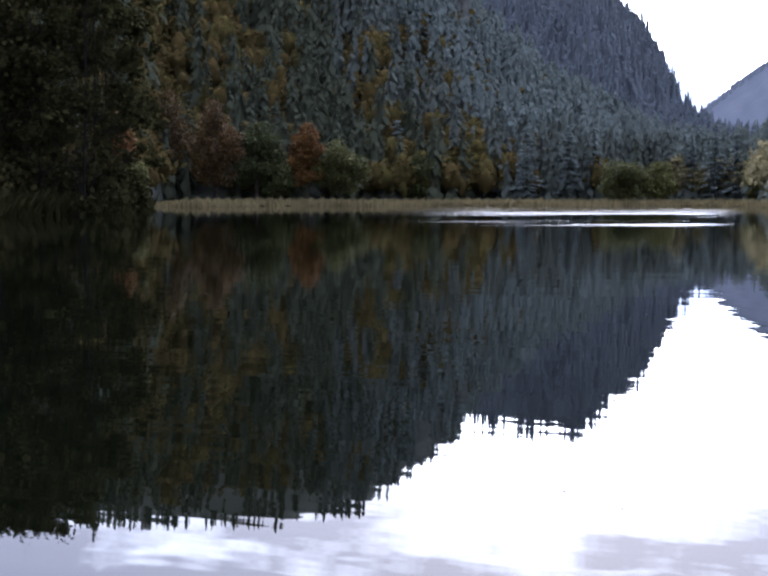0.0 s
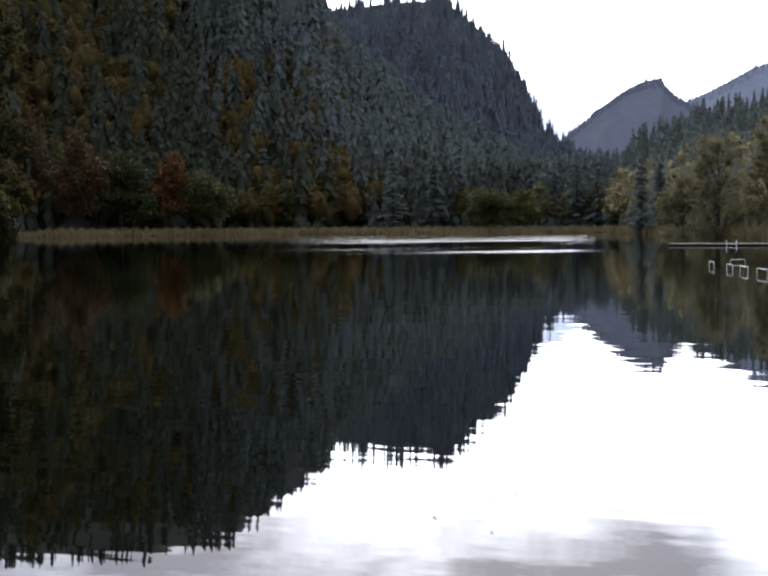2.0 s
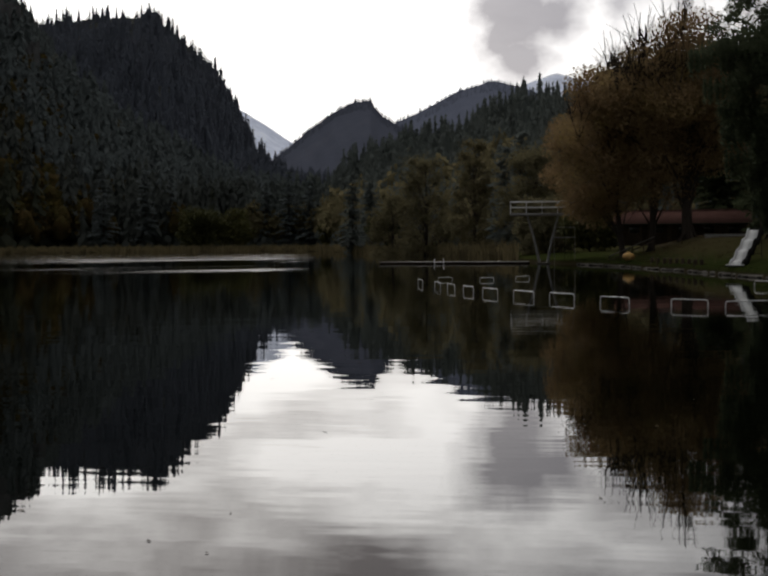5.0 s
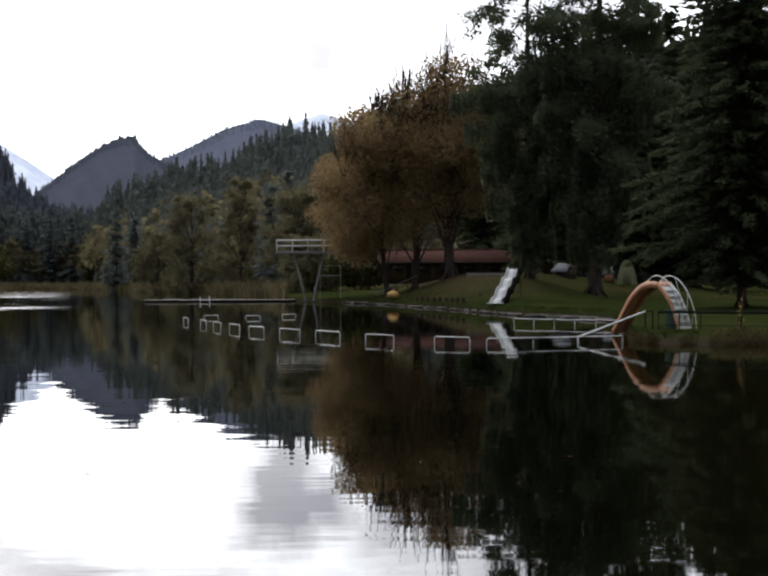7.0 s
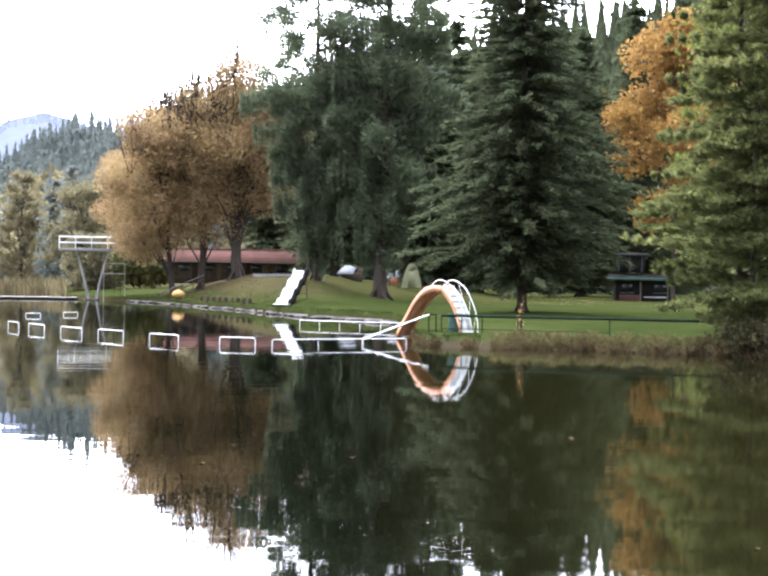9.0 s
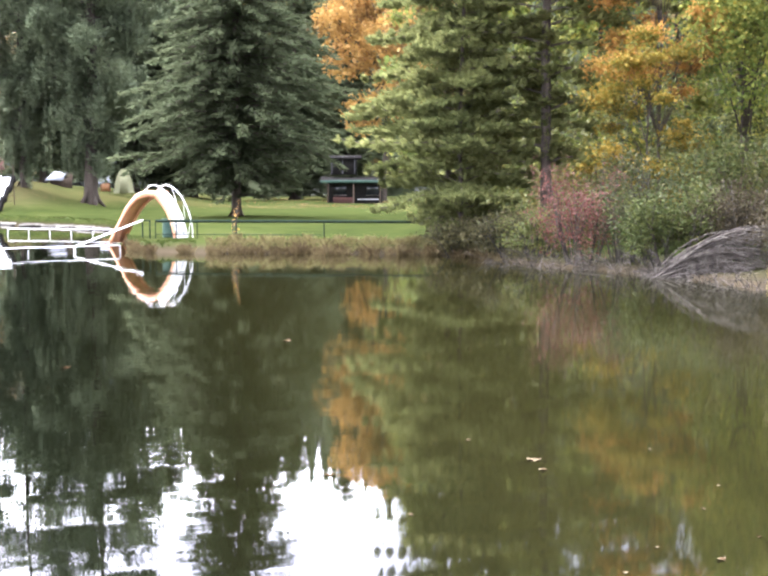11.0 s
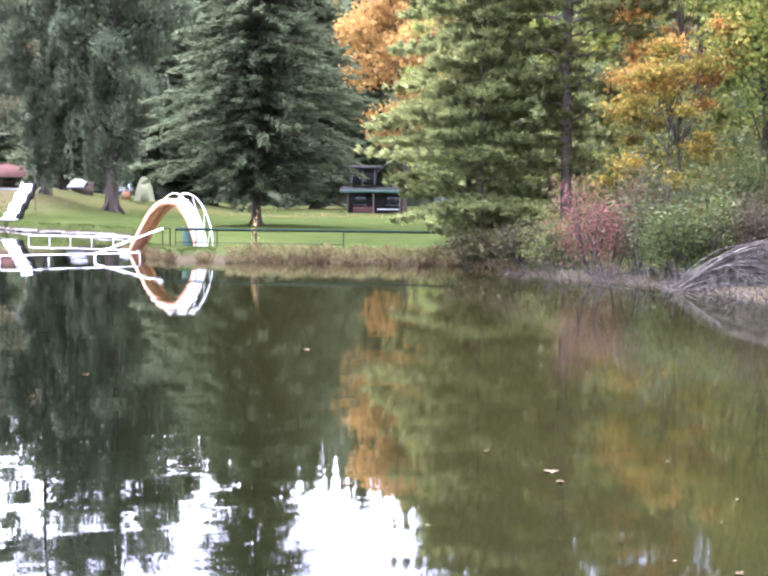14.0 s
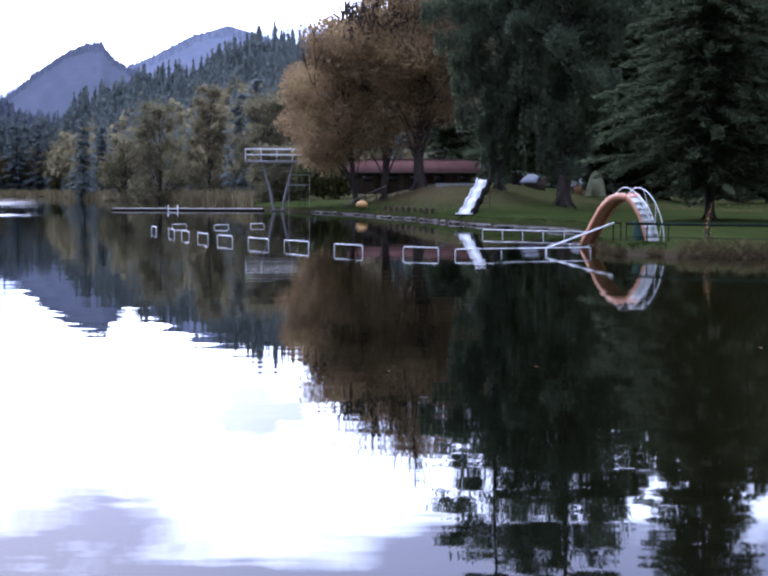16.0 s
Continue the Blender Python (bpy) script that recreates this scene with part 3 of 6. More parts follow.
def build_ground():
    az = np.concatenate([np.arange(-180, -26, 4.0), np.arange(-26, 82, 0.5), np.arange(82, 180, 4.0)])
    inner = np.array([0.0, 0.3, 0.6, 0.85, 0.94, 0.98, 0.995])
    s = np.array([0, 0.12, 0.3, 0.55, 0.9, 1.4, 2.4, 4, 7, 11, 16, 23, 32, 44, 60, 85, 120, 180, 270, 420, 800, 1600, 3000, 4700])
    rs = shore(az)
    r = np.concatenate([rs[:, None] * inner[None], rs[:, None] + s[None]], 1)
    A = np.repeat(az[:, None], r.shape[1], 1)
    z = land(A, r)
    v = np.stack([r * np.sin(np.radians(A)), r * np.cos(np.radians(A)), z], -1)
    n, k = r.shape
    i, j = np.meshgrid(np.arange(n), np.arange(k - 1), indexing="ij")
    q = np.stack([i * k + j, i * k + j + 1, (i + 1) % n * k + j + 1, (i + 1) % n * k + j], -1).reshape(-1, 4)
    ob = part("ground", Geo().add(v.reshape(-1, 3), q[:, ::-1]), M_GROUND, smooth=True)
    return tagged(ob, "grassy lakeside meadow and shore ground", "ground", kind="structure")


def build_water():
    az = np.concatenate([np.arange(-180, -26, 4.0), np.arange(-26, 82, 1.0), np.arange(82, 180, 4.0)])
    fr = np.array([0.0, 0.1, 0.3, 0.6, 1.0])
    r = (shore(az) + 0.35)[:, None] * fr[None]
    A = np.repeat(az[:, None], 5, 1)
    v = np.stack([r * np.sin(np.radians(A)), r * np.cos(np.radians(A)), 0 * r], -1)
    n, k = r.shape
    i, j = np.meshgrid(np.arange(n), np.arange(1, k - 1), indexing="ij")
    q = np.stack([i * k + j, i * k + j + 1, (i + 1) % n * k + j + 1, (i + 1) % n * k + j], -1).reshape(-1, 4)
    i = np.arange(n)
    t = np.stack([i * k + 1, (i + 1) % n * k + 1, 0 * i], -1)
    ob = part("water", Geo().add(v.reshape(-1, 3), q[:, ::-1]).add(v.reshape(-1, 3), t), M_WATER)
    return tagged(ob, "dark olive lake water, nearly mirror still", "lake", kind="structure")


build_ground()
build_water()


def ridge(crest, r0, r1, power=1.15, rough=0.06, seed=0.0):
    """The height of a mountainside at bearings and fractions 0 (foot) to 1 (crest) and on to 1.4 (down behind)."""
    a = np.array(crest, float)

    def height(az, u):
        az, u = np.asarray(az, float), np.asarray(u, float)
        zc = EYE + r1 * np.tan(np.radians(np.interp(az, a[:, 0], a[:, 1])))
        lobes = np.sin(az * 1.9 + u * 5 + seed) * 0.5 + np.sin(az * 4.3 - u * 9 + 2 * seed) * 0.3 + np.sin(az * 9.1 + u * 17 + seed) * 0.2
        side = np.where(u <= 1, np.clip(u, 0, 1) ** power, 1 - (u - 1) * 1.6)
        return zc * (side + rough * lobes * np.clip(u, 0, 1) * (1 - np.clip(u, 0, 1)) * 4)

    def radius(az, u):
        foot = r0 if isinstance(r0, (int, float)) else table(r0, az)
        return foot + (r1 - foot) * np.asarray(u, float)

    return height, radius


def build_mountain(name, label, surf, az0, az1, step, mat, levels=26, category="mountain"):
    height, radius = surf
    az = np.arange(az0, az1 + step / 2, step)
    u = np.concatenate([np.linspace(0, 1, levels), [1.08, 1.2, 1.4]])
    A, U = np.meshgrid(az, u, indexing="ij")
    r, z = radius(A, U), height(A, U)
    z = np.where(U == 0, -1.0, z)
    v = np.stack([r * np.sin(np.radians(A)), r * np.cos(np.radians(A)), z], -1).reshape(-1, 3)
    n, k = A.shape
    i, j = np.meshgrid(np.arange(n - 1), np.arange(k - 1), indexing="ij")
    q = np.stack([i * k + j, (i + 1) * k + j, (i + 1) * k + j + 1, i * k + j + 1], -1).reshape(-1, 4)
    ob = part(name, Geo().add(v, q), mat, smooth=True)
    return tagged(ob, label, category, kind="structure")


SLOPE = ridge([(-70, 8.3), (-25, 11.5), (-15, 11.85), (-9, 12.1), (-4, 12.2), (-0.5, 11.55), (1.5, 10.05), (3, 8.7), (4.2, 6.9), (6, 5.0), (8.5, 3.0), (11, 1.4), (14, 0.4)], [(-70, 160), (-15, 205), (-10, 285), (-8.5, 375), (14, 430)], 640, 1.05, 0.05, 0.7)
DOME = ridge([(-4, 4), (0, 7.0), (3, 8.1), (4, 8.4), (5, 8.6), (6.6, 8.72), (7.8, 8.6), (8.7, 7.9), (9.5, 7.1), (10.3, 5.92), (11.0, 4.65), (11.6, 3.3), (13, 2.1), (15, 1.7), (18, 1.0), (22, 0.3)], 560, 1000, 1.0, 0.05, 2.1)
# beyond bearing 45 the crest is unseen, raised to close sky gaps in reflections
HILL = ridge([(10, 0), (14, 1.3), (15, 2.0), (17.2, 3.05), (19.5, 3.5), (21, 4.45), (22.5, 4.8), (24.4, 4.95), (28, 5.8), (31, 6.8), (33.5, 7.9), (35.5, 8.7), (38.5, 8.8), (41.6, 9.0), (45, 10.2), (48, 11.6), (56, 12.3), (70, 12.0), (95, 8), (130, 3)], [(10, 426), (14, 420), (16, 330), (17, 310), (23, 230), (30, 190), (40, 170), (130, 150)], 430, 1.1, 0.05, 4.0)
PEAK = ridge([(8, 0.5), (11, 2.2), (12.8, 3.75), (13.6, 4.4), (14.5, 5.05), (15.4, 5.5), (16.05, 5.58), (16.35, 5.05), (17.2, 4.5), (18.5, 4.0), (22, 2)], 1500, 2600, 1.0, 0.04, 1.0)
BLUE = ridge([(14, 3), (16.5, 4.45), (17.3, 4.8), (18.2, 5.22), (18.9, 5.58), (19.5, 5.9), (20.9, 6.3), (22, 6.0), (24, 5.3), (30, 4)], 1900, 3100, 1.0, 0.04, 3.0)
SNOWY = ridge([(4, 7.5), (9, 6.0), (11, 5.2), (12.0, 4.6), (12.8, 4.05), (14.5, 3.0), (18, 3.5), (22, 6.1), (23.3, 6.55), (24.6, 6.2), (28, 5)], 2800, 4100, 1.0, 0.04, 5.0)
build_mountain("mountain_snowy", "far snow-dusted mountain flank, pale with haze glow", SNOWY, 4, 28, 0.15, M_SNOW)
build_mountain("mountain_blue", "distant wooded ridge, bluish with haze glow", BLUE, 14, 30, 0.1, M_FAR2)
build_mountain("mountain_peak", "distant wooded peak with a blunt summit, hazed grey-violet", PEAK, 8, 22, 0.08, M_FAR1)
build_mountain("mountain_dome", "steep domed mountain covered with dark conifers", DOME, -4, 22, 0.25, M_ROCKY)
build_mountain("mountain_slope", "steep lakeside slope under mixed autumn forest", SLOPE, -70, 14, 0.5, M_ROCKY)
build_mountain("hill_wooded", "wooded hillside behind the meadow", HILL, 10, 130, 0.5, M_ROCKY, category="hill")


# ---- far woods ----
def cone_cores(geo, rng, base, h, w):
    """The dense inner body of each conifer: a ragged two-tier cone."""
    n, sides = len(base), 6
    a = np.arange(sides) / sides * 2 * np.pi + rng.uniform(0, 1, (n, 1))
    rings = []
    for f, rf in ((0.06, 0.27), (0.42, 0.17), (0.74, 0.065)):
        r = w[:, None] * rf * rng.uniform(0.75, 1.15, (n, sides))
        z = h[:, None] * (f + rng.normal(0, 0.03, (n, sides)))
        rings.append(base[:, None] + np.stack([r * np.cos(a), r * np.sin(a), z], -1))
    top = base + np.stack([0 * h, 0 * h, h * 0.9], -1)
    v = np.concatenate(rings + [top[:, None]], 1)
    j = np.arange(sides)
    k = (j + 1) % sides
    quads = np.concatenate([np.stack([t * sides + j, t * sides + k, (t + 1) * sides + k, (t + 1) * sides + j], -1) for t in range(2)])
    caps = np.stack([2 * sides + j, 2 * sides + k, np.full(sides, 3 * sides)], -1)
    first = (np.arange(n) * (3 * sides + 1))[:, None, None]
    flat = v.reshape(-1, 3)
    start = geo.n
    geo.add(flat, (quads[None] + first).reshape(-1, 4))
    geo.f.append((caps[None] + first).reshape(-1, 3) + start)


def round_cores(geo, rng, base, h, w):
    """The dense inner body of each broadleaf crown: a lumpy ball."""
    n, sides = len(base), 7
    a = np.arange(sides) / sides * 2 * np.pi + rng.uniform(0, 1, (n, 1))
    rings = []
    for f, rf in ((0.34, 0.15), (0.48, 0.27), (0.64, 0.26), (0.80, 0.13)):
        r = w[:, None] * rf * rng.uniform(0.8, 1.12, (n, sides))
        z = h[:, None] * (f + rng.normal(0, 0.03, (n, sides)))
        rings.append(base[:, None] + np.stack([r * np.cos(a), r * np.sin(a), z], -1))
    top = base + np.stack([0 * h, 0 * h, h * 0.88], -1)
    v = np.concatenate(rings + [top[:, None]], 1)
    j = np.arange(sides)
    k = (j + 1) % sides
    quads = np.concatenate([np.stack([t * sides + j, t * sides + k, (t + 1) * sides + k, (t + 1) * sides + j], -1) for t in range(3)])
    caps = np.stack([3 * sides + j, 3 * sides + k, np.full(sides, 4 * sides)], -1)
    first = (np.arange(n) * (4 * sides + 1))[:, None, None]
    start = geo.n
    geo.add(v.reshape(-1, 3), (quads[None] + first).reshape(-1, 4))
    geo.f.append((caps[None] + first).reshape(-1, 3) + start)


def conifer_mass(geo, rng, base, h, w, sprigs=44):
    """Small feathery conifers of many drooping sprigs, all at once."""
    n = len(base)
    f = rng.uniform(0.03, 1.0, (n, sprigs)) ** 0.85
    a = rng.uniform(0, 2 * np.pi, (n, sprigs))
    r = (1.02 - f) * w[:, None] * 0.5 * rng.uniform(0.35, 1.0, (n, sprigs)) ** 0.5
    c = base[:, None] + np.stack([r * np.cos(a), r * np.sin(a), f * h[:, None]], -1)
    t = np.stack([np.cos(a) * 0.7, np.sin(a) * 0.7, rng.uniform(-1.3, -0.6, (n, sprigs))], -1).reshape(-1, 3)
    b = np.cross(t, [0, 0, 1.0])
    ln = (h[:, None] * (0.165 - 0.095 * f) * rng.uniform(0.7, 1.3, (n, sprigs))).reshape(-1, 1)
    c = c.reshape(-1, 3)
    v = np.stack([c - t * ln * 0.5, c + b * ln * 0.62, c + t * ln * 0.75, c - b * ln * 0.62], 1).reshape(-1, 3)
    geo.add(v, np.arange(4 * len(c)).reshape(-1, 4))
    cone_cores(geo, rng, base, h, w)
    tip = base + np.stack([0 * h, 0 * h, h * 1.04], -1)
    low = base + np.stack([0 * h, 0 * h, h * 0.72], -1)
    wd = (w * 0.09)[:, None]
    for e in ((1.0, 0, 0), (0, 1.0, 0)):
        e = np.array(e)
        geo.add(np.stack([low - e * wd, low + e * wd, tip], 1).reshape(-1, 3), np.arange(3 * n).reshape(-1, 3))


def crown_mass(geo, rng, base, h, w, leaves=64):
    """Round broadleaf crowns of many small clumps."""
    n = len(base)
    d = rng.normal(size=(n, leaves, 3))
    d /= np.linalg.norm(d, axis=2, keepdims=True)
    d[..., 2] = np.abs(d[..., 2]) * 1.2 - 0.35
    lump = 1 + 0.25 * np.sin(d[..., 0:1] * 5 + rng.uniform(0, 6, (n, 1, 1))) * np.cos(d[..., 1:2] * 4)
    c = d * lump * rng.uniform(0.8, 1.0, (n, leaves, 1)) * np.stack([w / 2, w / 2, h * 0.42], -1)[:, None]
    c = c + (base + np.stack([0 * h, 0 * h, h * 0.55], -1))[:, None]
    geo.leaves(rng, c.reshape(-1, 3), np.repeat(w, leaves) * 0.15, up=0.8, slim=0.8)
    round_cores(geo, rng, base, h, w)


def woods(name, label, surf, az0, az1, u0, u1, count, mat, kind_fn, hgt, seed, keep=None, bits=None):
    rng = np.random.default_rng(seed)
    height, radius = surf
    az, u = rng.uniform(az0, az1, count), rng.uniform(u0, u1, count)
    if keep is not None:
        ok = keep(az, u, rng.uniform(0, 1, count))
        az, u = az[ok], u[ok]
    r = radius(az, u)
    base = np.stack([r * np.sin(np.radians(az)), r * np.cos(np.radians(az)), height(az, u) - 0.8], -1)
    h = hgt * rng.uniform(0.6, 1.15, len(az))
    if surf is SLOPE or surf is DOME:
        h = h * np.where(u > (0.88 if surf is DOME else 0.76), 0.55 if surf is DOME else 0.34, 1.0)
    geo = Geo()
    kind_fn(geo, rng, base, h, h * rng.uniform(0.40, 0.60, len(az)) if kind_fn is conifer_mass else h * rng.uniform(0.55, 0.85, len(az)), bits or (44 if kind_fn is conifer_mass else 64))
    return tagged(part(name, geo, mat, smooth=True), label, "forest", kind="stuff")


def autumn_share(az, u):
    return 0.66 + 0.40 * np.sin(az * 1.1 + u * 6) * np.cos(u * 8 + az * 0.6) - 0.35 * np.clip((az - 1) / 6, 0, 1) - 0.75 * np.clip(u - 0.35, 0, 1)


def stand(az, u, k):
    """Which conifers take the slope, by haze put into their colour: dark, half-hazed or hazed."""
    v = np.clip((az + 4) / 6, 0, 1) * np.clip(u * 2.2 - 0.1 + 0.45 * np.clip((az - 1) / 4, 0, 1), 0, 1) + 0.3 * ((k * 7.31) % 1 - 0.5)
    return np.where(v < 0.28, 0, np.where(v < 0.68, 1, 2))


woods("forest_conifers", "dark conifers on the lakeside slope", SLOPE, -24, 13, 0.0, 1.02, 5400, M_FARCON, conifer_mass, 19, 11, lambda a, u, k: (k > autumn_share(a, u)) & (stand(a, u, k) == 0))
woods("forest_dusky", "half-hazed conifers halfway along the slope", SLOPE, -6, 13, 0.0, 1.02, 3200, M_DIMCON, conifer_mass, 19, 19, lambda a, u, k: (k > autumn_share(a, u) - 0.2) & (stand(a, u, k) == 1), bits=50)
# haze-coloured conifers, more of them to the right and higher up
woods("forest_upper", "conifers high on the slope, hazed blue-grey", SLOPE, -3, 13, 0.0, 1.02, 3000, M_MIDCON, conifer_mass, 19, 17, lambda a, u, k: stand(a, u, k) == 2, bits=54)
woods("forest_broadleaf", "brown and yellow autumn trees on the slope", SLOPE, -24, 12, 0.0, 0.9, 4600, M_FARLEAF, crown_mass, 14, 12, lambda a, u, k: k < autumn_share(a, u), bits=44)
woods("forest_dome", "dense hazed conifers on the domed mountain", DOME, -1, 20, 0.05, 1.02, 3800, M_HAZECON, conifer_mass, 19, 13, bits=14)
woods("forest_hill", "hazed conifers on the hillside", HILL, 11, 35, 0.0, 1.03, 3400, M_HILLCON, conifer_mass, 12.5, 14, bits=20)
woods("forest_behind_meadow", "dark conifers behind the meadow and bank", HILL, 37.5, 78, 0.0, 1.03, 1300, M_BACKCON, conifer_mass, 17, 16, bits=14)
woods("forest_hill_broadleaf", "hazed turning broadleaf trees low on the hillside", HILL, 11, 34, 0.0, 0.45, 480, M_HILLYEL, crown_mass, 13, 15)
woods("forest_behind_broadleaf", "turning broadleaf trees behind the bank", HILL, 34, 78, 0.0, 0.45, 240, M_FARLEAF, crown_mass, 13, 18)


def crest_trees(name, label, surf, az0, az1, count, mat, hgt, seed):
    """A thin ragged line of trees along a far crest."""
    rng = np.random.default_rng(seed)
    height, radius = surf
    az, u = rng.uniform(az0, az1, count), rng.uniform(0.9, 1.03, count)
    r = radius(az, u)
    base = np.stack([r * np.sin(np.radians(az)), r * np.cos(np.radians(az)), height(az, u) - 2], -1)
    h = hgt * rng.uniform(0.5, 1.2, count)
    geo = Geo()
    conifer_mass(geo, rng, base, h, h * 0.45, sprigs=6)
    return tagged(part(name, geo, mat), label, "forest", kind="stuff")


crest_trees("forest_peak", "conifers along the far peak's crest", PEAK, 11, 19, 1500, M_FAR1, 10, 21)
crest_trees("forest_ridge", "conifers along the haze-blue ridge", BLUE, 15, 26, 1500, M_FAR2, 11, 22)


def build_cliff(az, u, w, h):
    """A bare pale rock face on the slope."""
    height, radius = SLOPE
    r, z = float(radius(az, u)), float(height(az, u))
    rng = np.random.default_rng(int(az * 100) + 7)
    geo = Geo()
    n, k = 7, 9
    x = np.linspace(-w / 2, w / 2, n)[:, None] + rng.normal(0, w * 0.05, (n, k))
    zz = np.linspace(-2, h, k)[None] + rng.normal(0, h * 0.03, (n, k))
    y = -9 + zz * 0.25 + rng.normal(0, 0.8, (n, k))
    i, j = np.meshgrid(np.arange(n - 1), np.arange(k - 1), indexing="ij")
    q = np.stack([i * k + j, (i + 1) * k + j, (i + 1) * k + j + 1, i * k + j + 1], -1).reshape(-1, 4)
    front = np.stack([x, y, zz], -1).reshape(-1, 3)
    geo.add(front, q).add(front + [0, 6, 0], q[:, ::-1])
    ob = part("rock_face", geo, M_CLIFF)
    ob.matrix_basis = facing(az, r, z)
    return tagged(ob, "pale bare limestone face among the slope forest", "rock", kind="structure")


for caz, cu, cw, ch in ((1.6, 0.62, 7, 24), (2.3, 0.66, 6, 20), (3.0, 0.60, 5, 16)):
    build_cliff(caz, cu, cw, ch)


# ---- trees ----
def sprays(geo, rng, c, way, size, slim=0.35, sag=0.0):
    """Flat needle sprays that lie along given directions."""
    n = len(c)
    t = way + rng.normal(0, 0.35, (n, 3)) + [0, 0, -sag]
    t /= np.linalg.norm(t, axis=1, keepdims=True)
    b = np.cross(t, rng.normal(0, 0.5, (n, 3)) + [0, 0, 1.0])
    b /= np.linalg.norm(b, axis=1, keepdims=True) + 1e-9
    ln = (size * rng.uniform(0.6, 1.35, n))[:, None]
    low = np.array([0, 0, -1.0]) * ln * 0.10
    v = np.stack([c - t * ln * 0.4, c + b * ln * slim / 2 + low, c + t * ln * 0.6, c - b * ln * slim / 2 + low], 1).reshape(-1, 3)
    geo.add(v, np.arange(4 * n).reshape(-1, 4))


def trunk_line(rng, h, top, bend=0.03, n=9):
    t = np.linspace(0, 1, n)
    drift = np.cumsum(rng.normal(0, bend * h / n, (n, 2)), axis=0)
    drift -= drift[0]
    return np.stack([drift[:, 0], drift[:, 1], t * h * top - 0.3], 1)


def flare(geo, rng, r):
    for a in np.arange(5) * 1.26 + rng.uniform(0, 1):
        d = np.array([math.cos(a), math.sin(a), 0])
        geo.tube([d * r * 0.4 + [0, 0, r * 2.2], d * r * 1.1 + [0, 0, r * 0.6], d * r * 2.2 + [0, 0, -0.25]], r * 0.55, r * 0.12, 5)


def broadleaf(m, seed, h, w, low, mat, n, leaf, label, name="broadleaf_tree", bark=None, lean=0.0, blobs=20, forks=1, twigs=0, r0=None, group="", flat=0.8, lump=(0.12, 0.22), column=False):
    rng = np.random.default_rng(seed)
    tree = empty(name, m)
    r0 = r0 or h * 0.018
    zc, hz = h * (low + 1) / 2, h * (1 - low) / 2
    d = rng.normal(size=(blobs, 3))
    d /= np.linalg.norm(d, axis=1, keepdims=True)
    cen = d * rng.uniform(0.25, 0.82, (blobs, 1)) * [w / 2, w / 2, hz] + [lean, 0, zc]
    if column:
        a, u, q = rng.uniform(0, 2 * np.pi, blobs), rng.uniform(0.2, 1, blobs) ** 0.5, rng.uniform(0, 1, blobs)
        rr = w / 2 * u * (1 - 0.55 * q**2) * (0.7 + 0.3 * np.minimum(1, q * 4))
        cen = np.stack([rr * np.cos(a) + lean, rr * np.sin(a), h * (low + (0.97 - low) * q)], 1)
    taper = np.ones(blobs) if column else 1 - 0.45 * np.clip((cen[:, 2] - zc) / hz, 0, 1)
    cen[:, :2] *= taper[:, None]
    rad = w * rng.uniform(*lump, blobs)
    wood = Geo()
    stems = []
    for k in range(forks):
        line = trunk_line(rng, h, 0.82)
        line[:, 0] += np.linspace(0, 1, 9) * (lean + (k - (forks - 1) / 2) * w * 0.3)
        wood.tube(line, r0 * (1 if forks == 1 else 0.75), r0 * 0.12, 8)
        stems.append(line)
    flare(wood, rng, r0)
    for c in cen:
        line = stems[rng.integers(forks)]
        start = line[np.argmin(np.abs(line[:, 2] - max(h * low * 0.7, c[2] - 0.28 * h)))]
        mid = (start + c) / 2 + [0, 0, 0.06 * h] + rng.normal(0, 0.02 * h, 3)
        wood.tube([start, start * 0.6 + mid * 0.4, mid, c], r0 * (0.2 if column else 0.32), r0 * 0.06, 5, caps=False)
        for _ in range(3):
            e = c + rng.normal(0, 0.13 * w, 3)
            wood.tube([mid, (mid + e) / 2 + rng.normal(0, 0.03 * w, 3), e], r0 * 0.10, r0 * 0.03, 4, caps=False)
    for _ in range(twigs):
        c = cen[rng.integers(blobs)] * [0.9, 0.9, 1.0]
        if c[2] < zc:
            continue
        e = c + [rng.normal(0, 0.07 * w), rng.normal(0, 0.05 * w), h * rng.uniform(0.12, 0.26)]
        mid = (c + e) / 2 + rng.normal(0, 0.012 * h, 3)
        wood.tube([c, mid, e], 0.055, 0.02, 4, caps=False)
        for _ in range(3):
            wood.tube([mid, mid + [rng.normal(0, 0.05 * w), rng.normal(0, 0.04 * w), h * rng.uniform(0.03, 0.09)]], 0.03, 0.012, 3, caps=False)
    part("trunk", wood, bark or M_BARK, tree)
    pick = rng.choice(blobs, n, p=rad**2 / (rad**2).sum())
    dd = rng.normal(size=(n, 3))
    dd /= np.linalg.norm(dd, axis=1, keepdims=True)
    pos = cen[pick] + dd * rad[pick][:, None] * (np.abs(rng.normal(0, 0.52, (n, 1))) if column else rng.uniform(0.35, 1.12, (n, 1)) ** 0.7) * [1, 1, flat]
    crown = Geo()
    crown.leaves(rng, pos, np.full(n, leaf), up=0.5, slim=0.7)
    part("crown", crown, mat, tree)
    return tagged(tree, label, "tree", group)


